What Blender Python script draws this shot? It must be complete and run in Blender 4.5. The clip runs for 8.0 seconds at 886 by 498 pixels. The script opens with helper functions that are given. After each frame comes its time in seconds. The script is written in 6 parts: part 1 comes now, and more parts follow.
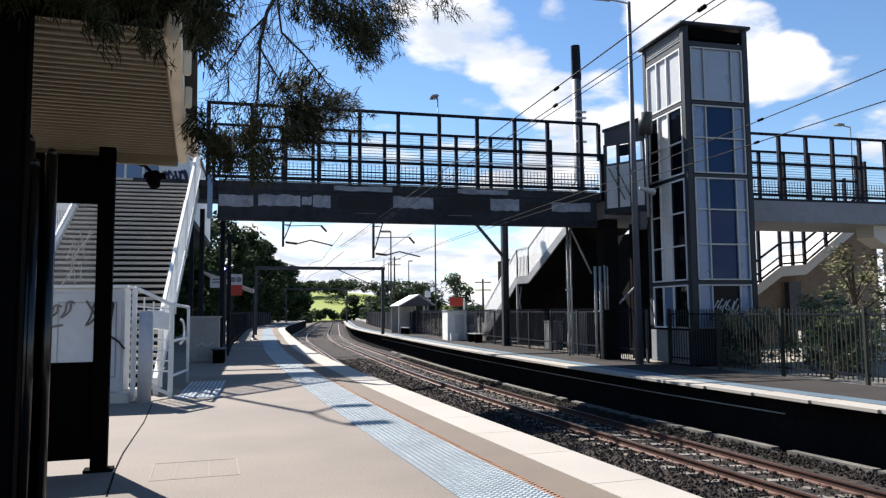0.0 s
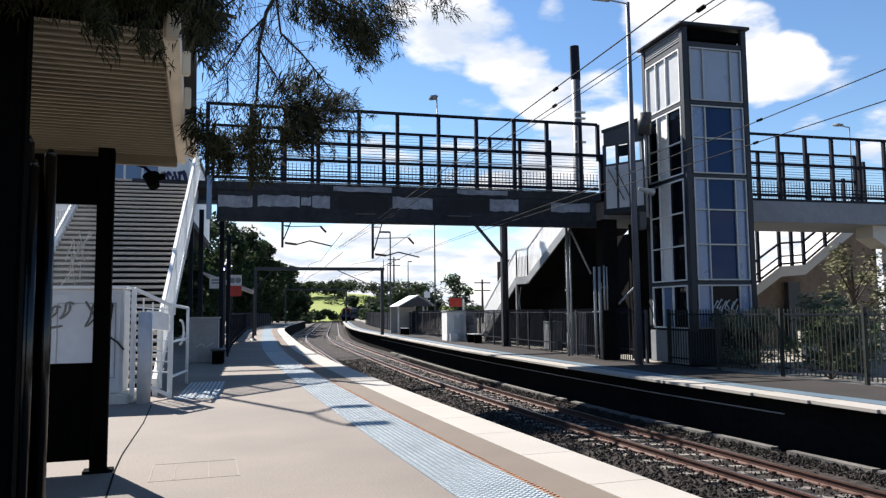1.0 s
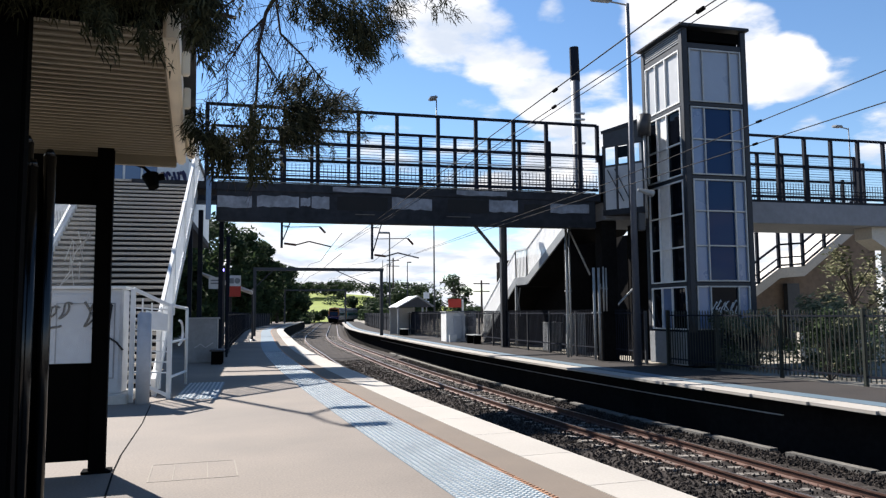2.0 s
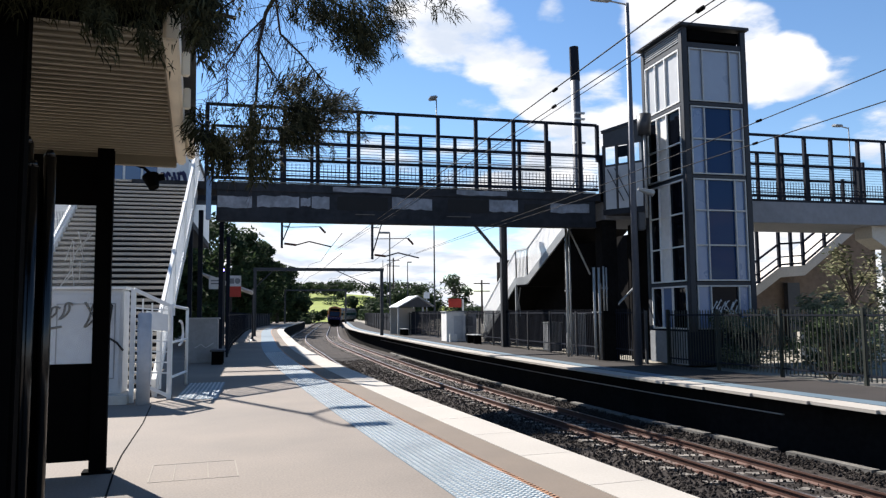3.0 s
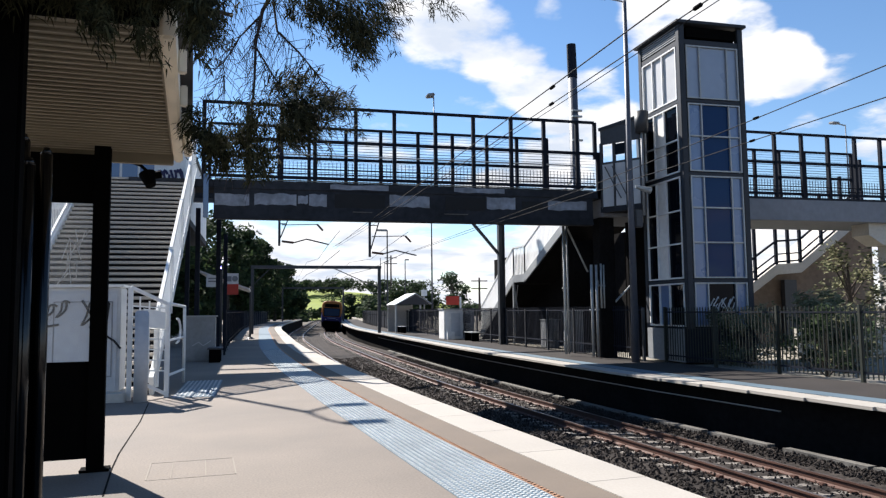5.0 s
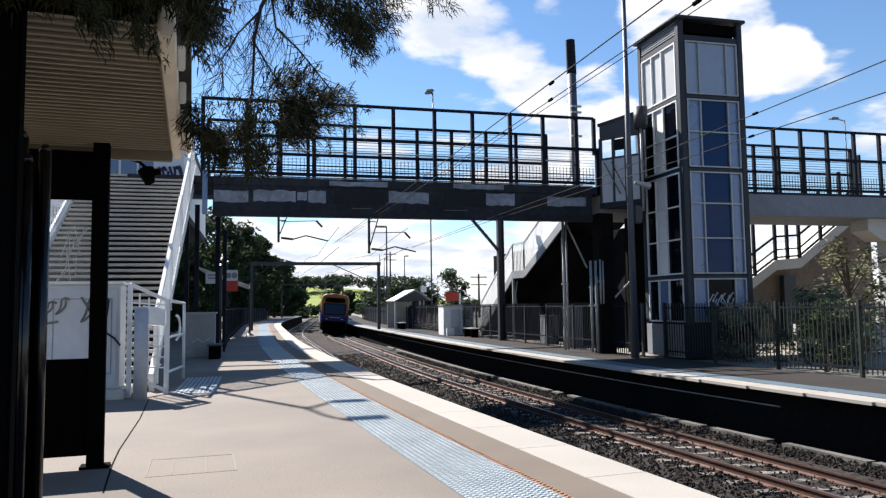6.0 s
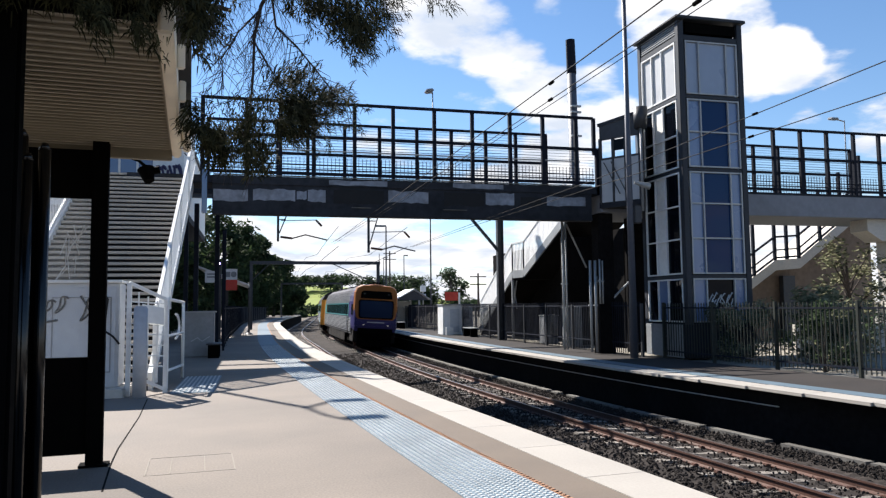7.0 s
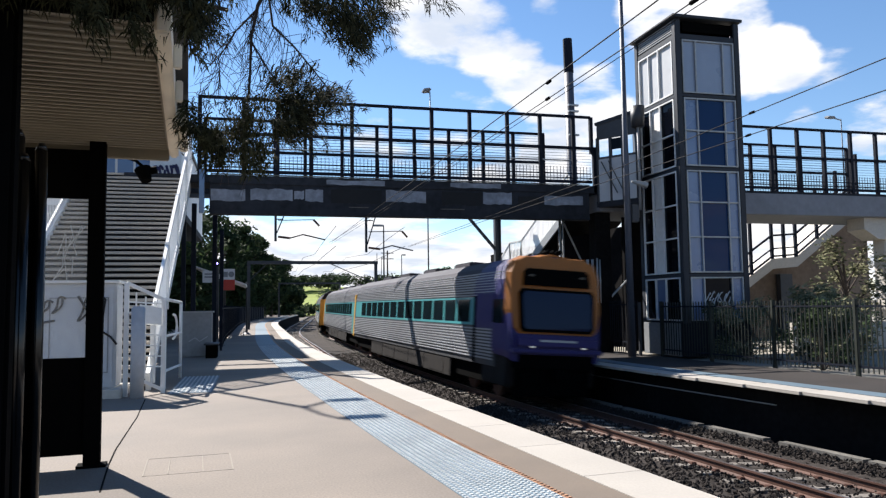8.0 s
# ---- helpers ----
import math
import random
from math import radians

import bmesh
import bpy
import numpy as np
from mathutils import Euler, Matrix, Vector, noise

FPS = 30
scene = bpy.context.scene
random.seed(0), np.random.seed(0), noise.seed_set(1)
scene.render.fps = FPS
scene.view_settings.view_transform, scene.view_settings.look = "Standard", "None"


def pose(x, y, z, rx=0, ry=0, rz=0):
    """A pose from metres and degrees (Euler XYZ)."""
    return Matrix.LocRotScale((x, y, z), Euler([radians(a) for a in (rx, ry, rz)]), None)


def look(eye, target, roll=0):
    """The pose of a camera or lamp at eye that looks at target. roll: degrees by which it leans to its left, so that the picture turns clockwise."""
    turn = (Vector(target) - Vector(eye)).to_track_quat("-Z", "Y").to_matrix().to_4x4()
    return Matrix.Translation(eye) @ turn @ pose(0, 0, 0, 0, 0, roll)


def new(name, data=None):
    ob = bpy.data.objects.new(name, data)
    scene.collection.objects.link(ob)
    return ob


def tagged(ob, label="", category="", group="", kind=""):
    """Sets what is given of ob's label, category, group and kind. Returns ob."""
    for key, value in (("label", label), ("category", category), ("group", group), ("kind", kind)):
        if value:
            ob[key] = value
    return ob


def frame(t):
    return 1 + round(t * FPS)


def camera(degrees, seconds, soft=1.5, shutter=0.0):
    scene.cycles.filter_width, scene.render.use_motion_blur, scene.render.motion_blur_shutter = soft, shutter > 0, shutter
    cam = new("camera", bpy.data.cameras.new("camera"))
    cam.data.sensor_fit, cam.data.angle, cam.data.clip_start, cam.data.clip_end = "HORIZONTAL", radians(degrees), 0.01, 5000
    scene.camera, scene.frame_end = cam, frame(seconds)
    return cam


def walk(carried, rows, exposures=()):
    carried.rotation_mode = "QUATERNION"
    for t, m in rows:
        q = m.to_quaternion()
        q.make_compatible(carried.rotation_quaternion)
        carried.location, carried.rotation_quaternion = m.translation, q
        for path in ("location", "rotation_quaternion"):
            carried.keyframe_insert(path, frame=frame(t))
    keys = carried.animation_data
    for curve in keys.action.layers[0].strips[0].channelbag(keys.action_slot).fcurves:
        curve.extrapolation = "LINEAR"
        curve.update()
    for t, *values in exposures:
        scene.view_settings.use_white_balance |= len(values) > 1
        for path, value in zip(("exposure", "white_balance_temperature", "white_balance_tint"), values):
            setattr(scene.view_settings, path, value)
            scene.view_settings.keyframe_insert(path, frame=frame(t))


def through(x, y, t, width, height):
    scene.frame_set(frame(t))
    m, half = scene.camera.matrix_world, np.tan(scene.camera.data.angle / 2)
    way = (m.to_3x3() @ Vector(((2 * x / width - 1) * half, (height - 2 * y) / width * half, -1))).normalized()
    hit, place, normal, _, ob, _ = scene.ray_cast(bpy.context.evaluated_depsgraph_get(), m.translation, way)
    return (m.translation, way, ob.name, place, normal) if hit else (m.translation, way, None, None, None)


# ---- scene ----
EYE = (0.0, 0.0, 1.62)
cam = camera(62.2, 8.0, soft=1.3, shutter=0.35)


def gaze(yaw, pitch, roll):
    """The camera's pose at its fixed stand, from heading, tilt and lean in degrees."""
    y, p = radians(yaw), radians(pitch)
    aim = (EYE[0] + math.sin(y) * math.cos(p), EYE[1] + math.cos(y) * math.cos(p), EYE[2] + math.sin(p))
    return look(EYE, aim, roll)


walk(cam, [(t, gaze(*g)) for t, g in (
    (0.0, (14.00, 4.80, -0.50)), (0.5, (14.00, 4.83, -0.54)), (1.0, (14.05, 4.84, -0.56)), (1.5, (14.11, 4.90, -0.46)),
    (3.0, (14.09, 4.89, -0.56)), (3.5, (14.12, 4.85, -0.63)), (4.0, (14.15, 4.82, -0.58)), (4.5, (14.23, 4.81, -0.56)),
    (6.0, (14.33, 4.40, -0.76)), (6.5, (14.37, 4.39, -0.70)), (7.0, (14.37, 4.36, -0.62)), (7.5, (14.47, 4.36, -0.66)),
    (8.0, (14.55, 4.31, -0.78)))], exposures=[(0.0, 1.25, 6480, 12), (8.0, 1.25, 6480, 12)])

# ---------------------------------------------------------------- light
SUN_EL, SUN_AZ = radians(42.5), radians(-27.5)  # heading of the sun, clockwise from +y
sun = new("sun", bpy.data.lights.new("sun", "SUN"))
sun.data.energy, sun.data.angle, sun.data.color = 5.0, radians(0.5), (1.0, 0.96, 0.89)
sun_dir = Vector((math.sin(SUN_AZ) * math.cos(SUN_EL), math.cos(SUN_AZ) * math.cos(SUN_EL), math.sin(SUN_EL)))
sun.matrix_world = look(sun_dir * 200, (0, 0, 0))


# heaped clouds: heading to each (x, y, z), its angular radius in degrees, its thickness
CLOUDS = [((0.238, 0.896, 0.374), 4.6, 0.30), ((0.200, 0.910, 0.385), 3.2, 0.26), ((0.290, 0.892, 0.345), 3.6, 0.30), ((0.335, 0.892, 0.305), 3.2, 0.30), ((0.375, 0.886, 0.270), 3.4, 0.32),
          ((0.426, 0.862, 0.278), 2.8, 0.28), ((0.448, 0.859, 0.243), 3.2, 0.28), ((0.359, 0.856, 0.373), 1.7, 0.20), ((0.489, 0.796, 0.352), 3.6, 0.30), ((0.535, 0.765, 0.355), 3.4, 0.28),
          ((0.572, 0.745, 0.335), 2.5, 0.28), ((0.608, 0.736, 0.295), 2.6, 0.30), ((0.588, 0.759, 0.262), 1.6, 0.18), ((0.640, 0.735, 0.215), 1.4, 0.16), ((0.700, 0.690, 0.200), 2.2, 0.2),
          ((0.285, 0.931, 0.215), 5.0, 0.25), ((0.174, 0.958, 0.205), 4.0, 0.18), ((0.390, 0.900, 0.205), 4.0, 0.25)]


def build_world():
    world = bpy.data.worlds.new("sky")
    scene.world = world
    world.use_nodes = True
    nt = world.node_tree
    nt.nodes.clear()
    N, L = nt.nodes.new, nt.links.new

    def calc(op, a, b):
        n = N("ShaderNodeMath"); n.operation = op
        for k, v in enumerate((a, b)):
            if isinstance(v, (int, float)):
                n.inputs[k].default_value = v
            else:
                L(v, n.inputs[k])
        return n.outputs[0]

    sky = N("ShaderNodeTexSky")
    sky.sky_type, sky.sun_disc = "NISHITA", False
    sky.sun_elevation, sky.sun_rotation = SUN_EL, SUN_AZ
    sky.air_density, sky.dust_density, sky.ozone_density = 1.0, 0.0, 3.0
    deep = N("ShaderNodeHueSaturation"); deep.inputs["Saturation"].default_value, deep.inputs["Value"].default_value = 1.1, SKY_LIFT
    L(sky.outputs[0], deep.inputs["Color"])
    tc = N("ShaderNodeTexCoord")
    way = tc.outputs["Generated"]
    sep = N("ShaderNodeSeparateXYZ"); L(way, sep.inputs[0])
    # cloud layer: the direction divided by its height
    lift = calc("ADD", calc("MAXIMUM", sep.outputs["Z"], 0.02), 0.15)
    comb = N("ShaderNodeCombineXYZ")
    for k in range(3):
        L(lift, comb.inputs[k])
    flat = N("ShaderNodeVectorMath"); flat.operation = "DIVIDE"
    L(way, flat.inputs[0]); L(comb.outputs[0], flat.inputs[1])
    big = N("ShaderNodeTexNoise")
    big.inputs["Scale"].default_value, big.inputs["Detail"].default_value, big.inputs["Roughness"].default_value = 2.2, 10, 0.56
    L(flat.outputs[0], big.inputs["Vector"])
    field = big.outputs[0]
    heap = 0.0
    for d, radius, thick in CLOUDS:
        dot = N("ShaderNodeVectorMath"); dot.operation = "DOT_PRODUCT"
        L(way, dot.inputs[0]); dot.inputs[1].default_value = Vector(d).normalized()
        mr = N("ShaderNodeMapRange"); mr.interpolation_type = "SMOOTHSTEP"
        mr.inputs[1].default_value, mr.inputs[2].default_value = math.cos(radians(radius * 1.25)), math.cos(radians(radius * 0.25))
        mr.inputs[3].default_value, mr.inputs[4].default_value = 0.0, thick
        L(dot.outputs["Value"], mr.inputs[0])
        heap = calc("MAXIMUM", mr.outputs[0], heap)
    # low haze of cloud along the horizon
    low = N("ShaderNodeMapRange"); low.interpolation_type = "SMOOTHSTEP"
    low.inputs[1].default_value, low.inputs[2].default_value, low.inputs[3].default_value, low.inputs[4].default_value = 0.07, 0.19, 0.32, 0.0
    L(sep.outputs["Z"], low.inputs[0])
    field = calc("ADD", calc("ADD", field, heap), low.outputs[0])
    ramp = N("ShaderNodeMapRange"); ramp.interpolation_type = "SMOOTHSTEP"
    ramp.inputs[1].default_value, ramp.inputs[2].default_value = 0.65, 0.80
    L(field, ramp.inputs[0])
    shade = N("ShaderNodeTexNoise"); shade.inputs["Scale"].default_value, shade.inputs["Detail"].default_value = 3.4, 6
    L(flat.outputs[0], shade.inputs["Vector"])
    tone = N("ShaderNodeValToRGB")
    tone.color_ramp.elements[0].position, tone.color_ramp.elements[1].position = 0.36, 0.56
    tone.color_ramp.elements[0].color, tone.color_ramp.elements[1].color = (6.3, 7.0, 8.0, 1), (9.6, 9.6, 9.6, 1)
    L(shade.outputs[0], tone.inputs[0])
    mix = N("ShaderNodeMix"); mix.data_type = "RGBA"
    L(ramp.outputs[0], mix.inputs["Factor"]); L(deep.outputs[0], mix.inputs["A"]); L(tone.outputs[0], mix.inputs["B"])
    bg = N("ShaderNodeBackground"); bg.inputs[1].default_value = SKY_STRENGTH
    L(mix.outputs["Result"], bg.inputs[0])
    out = N("ShaderNodeOutputWorld"); L(bg.outputs[0], out.inputs[0])


SKY_LIFT, SKY_STRENGTH = 1.36, 0.05
build_world()


# ---------------------------------------------------------------- materials
def paint(name, base, rough=0.6, metal=0.0, vary=0.25, grain=14.0, stain=0.9, bump=0.15, spec=0.4, per_piece=0.0, dark=None, coat=0.0):
    """Surface with two scales of colour variation and a fine relief; per_piece: shift of value from piece to piece."""
    m = bpy.data.materials.new(name)
    m.use_nodes = True
    nt = m.node_tree
    N, L = nt.nodes.new, nt.links.new
    b = nt.nodes["Principled BSDF"]
    b.inputs["Roughness"].default_value, b.inputs["Metallic"].default_value = rough, metal
    b.inputs["Specular IOR Level"].default_value, b.inputs["Coat Weight"].default_value = spec, coat
    tc = N("ShaderNodeTexCoord")
    n1, n2 = N("ShaderNodeTexNoise"), N("ShaderNodeTexNoise")
    n1.inputs["Scale"].default_value, n1.inputs["Detail"].default_value = stain, 6
    n2.inputs["Scale"].default_value, n2.inputs["Detail"].default_value = grain, 4
    geo = N("ShaderNodeNewGeometry")
    L(geo.outputs["Position"], n1.inputs["Vector"]); L(tc.outputs["Object"], n2.inputs["Vector"])
    r1 = N("ShaderNodeMapRange"); r1.inputs[1].default_value, r1.inputs[2].default_value = 0.3, 0.7
    L(n1.outputs[0], r1.inputs[0])
    lo = dark or tuple(c * (1 - vary) for c in base)
    mixa = N("ShaderNodeMix"); mixa.data_type = "RGBA"
    mixa.inputs["A"].default_value, mixa.inputs["B"].default_value = (*lo, 1), (*base, 1)
    L(r1.outputs[0], mixa.inputs["Factor"])
    hsv = N("ShaderNodeHueSaturation")
    r2 = N("ShaderNodeMapRange"); r2.inputs[1].default_value, r2.inputs[2].default_value = 0.25, 0.75
    r2.inputs[3].default_value, r2.inputs[4].default_value = 1 - vary * 0.6, 1 + vary * 0.6
    L(n2.outputs[0], r2.inputs[0])
    val = r2.outputs[0]
    if per_piece:
        oi = N("ShaderNodeObjectInfo")
        rr = N("ShaderNodeMapRange"); rr.inputs[3].default_value, rr.inputs[4].default_value = 1 - per_piece, 1 + per_piece
        L(oi.outputs["Random"], rr.inputs[0])
        mu = N("ShaderNodeMath"); mu.operation = "MULTIPLY"
        L(rr.outputs[0], mu.inputs[0]); L(val, mu.inputs[1])
        val = mu.outputs[0]
    L(val, hsv.inputs["Value"]); L(mixa.outputs["Result"], hsv.inputs["Color"]); L(hsv.outputs[0], b.inputs["Base Color"])
    rg = N("ShaderNodeMapRange"); rg.inputs[3].default_value, rg.inputs[4].default_value = max(0.03, rough - 0.12), min(1, rough + 0.12)
    L(n1.outputs[0], rg.inputs[0]); L(rg.outputs[0], b.inputs["Roughness"])
    if bump:
        bp = N("ShaderNodeBump"); bp.inputs["Strength"].default_value, bp.inputs["Distance"].default_value = bump, 0.01
        L(n2.outputs[0], bp.inputs["Height"]); L(bp.outputs[0], b.inputs["Normal"])
    return m


def leafy(name, base, other, through=0.3):
    m = bpy.data.materials.new(name)
    m.use_nodes = True
    nt = m.node_tree
    N, L = nt.nodes.new, nt.links.new
    b = nt.nodes["Principled BSDF"]
    geo = N("ShaderNodeNewGeometry")
    mix = N("ShaderNodeMix"); mix.data_type = "RGBA"
    mix.inputs["A"].default_value, mix.inputs["B"].default_value = (*base, 1), (*other, 1)
    L(geo.outputs["Random Per Island"], mix.inputs["Factor"]); L(mix.outputs["Result"], b.inputs["Base Color"])
    b.inputs["Roughness"].default_value, b.inputs["Specular IOR Level"].default_value = 0.85, 0.12
    tr = N("ShaderNodeBsdfTranslucent")
    L(mix.outputs["Result"], tr.inputs[0])
    ms = N("ShaderNodeMixShader"); ms.inputs[0].default_value = through
    L(b.outputs[0], ms.inputs[1]); L(tr.outputs[0], ms.inputs[2]); L(ms.outputs[0], nt.nodes["Material Output"].inputs[0])
    return m


def glass(name, base, rough=0.05, alpha=1.0, metal=0.0, spec=0.8):
    """Tinted glass: a dark glossy sheet, or a clear one where alpha is low."""
    m = bpy.data.materials.new(name)
    m.use_nodes = True
    nt = m.node_tree
    b = nt.nodes["Principled BSDF"]
    b.inputs["Base Color"].default_value = (*base, 1)
    b.inputs["Roughness"].default_value, b.inputs["Metallic"].default_value = rough, metal
    b.inputs["Specular IOR Level"].default_value, b.inputs["Alpha"].default_value = spec, alpha
    n = nt.nodes.new("ShaderNodeTexNoise"); n.inputs["Scale"].default_value = 1.3
    bp = nt.nodes.new("ShaderNodeBump"); bp.inputs["Strength"].default_value, bp.inputs["Distance"].default_value = 0.05, 0.02
    nt.links.new(n.outputs[0], bp.inputs["Height"]); nt.links.new(bp.outputs[0], b.inputs["Normal"])
    return m


def glow(name, colour, power):
    m = bpy.data.materials.new(name)
    m.use_nodes = True
    b = m.node_tree.nodes["Principled BSDF"]
    b.inputs["Emission Color"].default_value, b.inputs["Emission Strength"].default_value = (*colour, 1), power
    b.inputs["Base Color"].default_value = (*colour, 1)
    return m


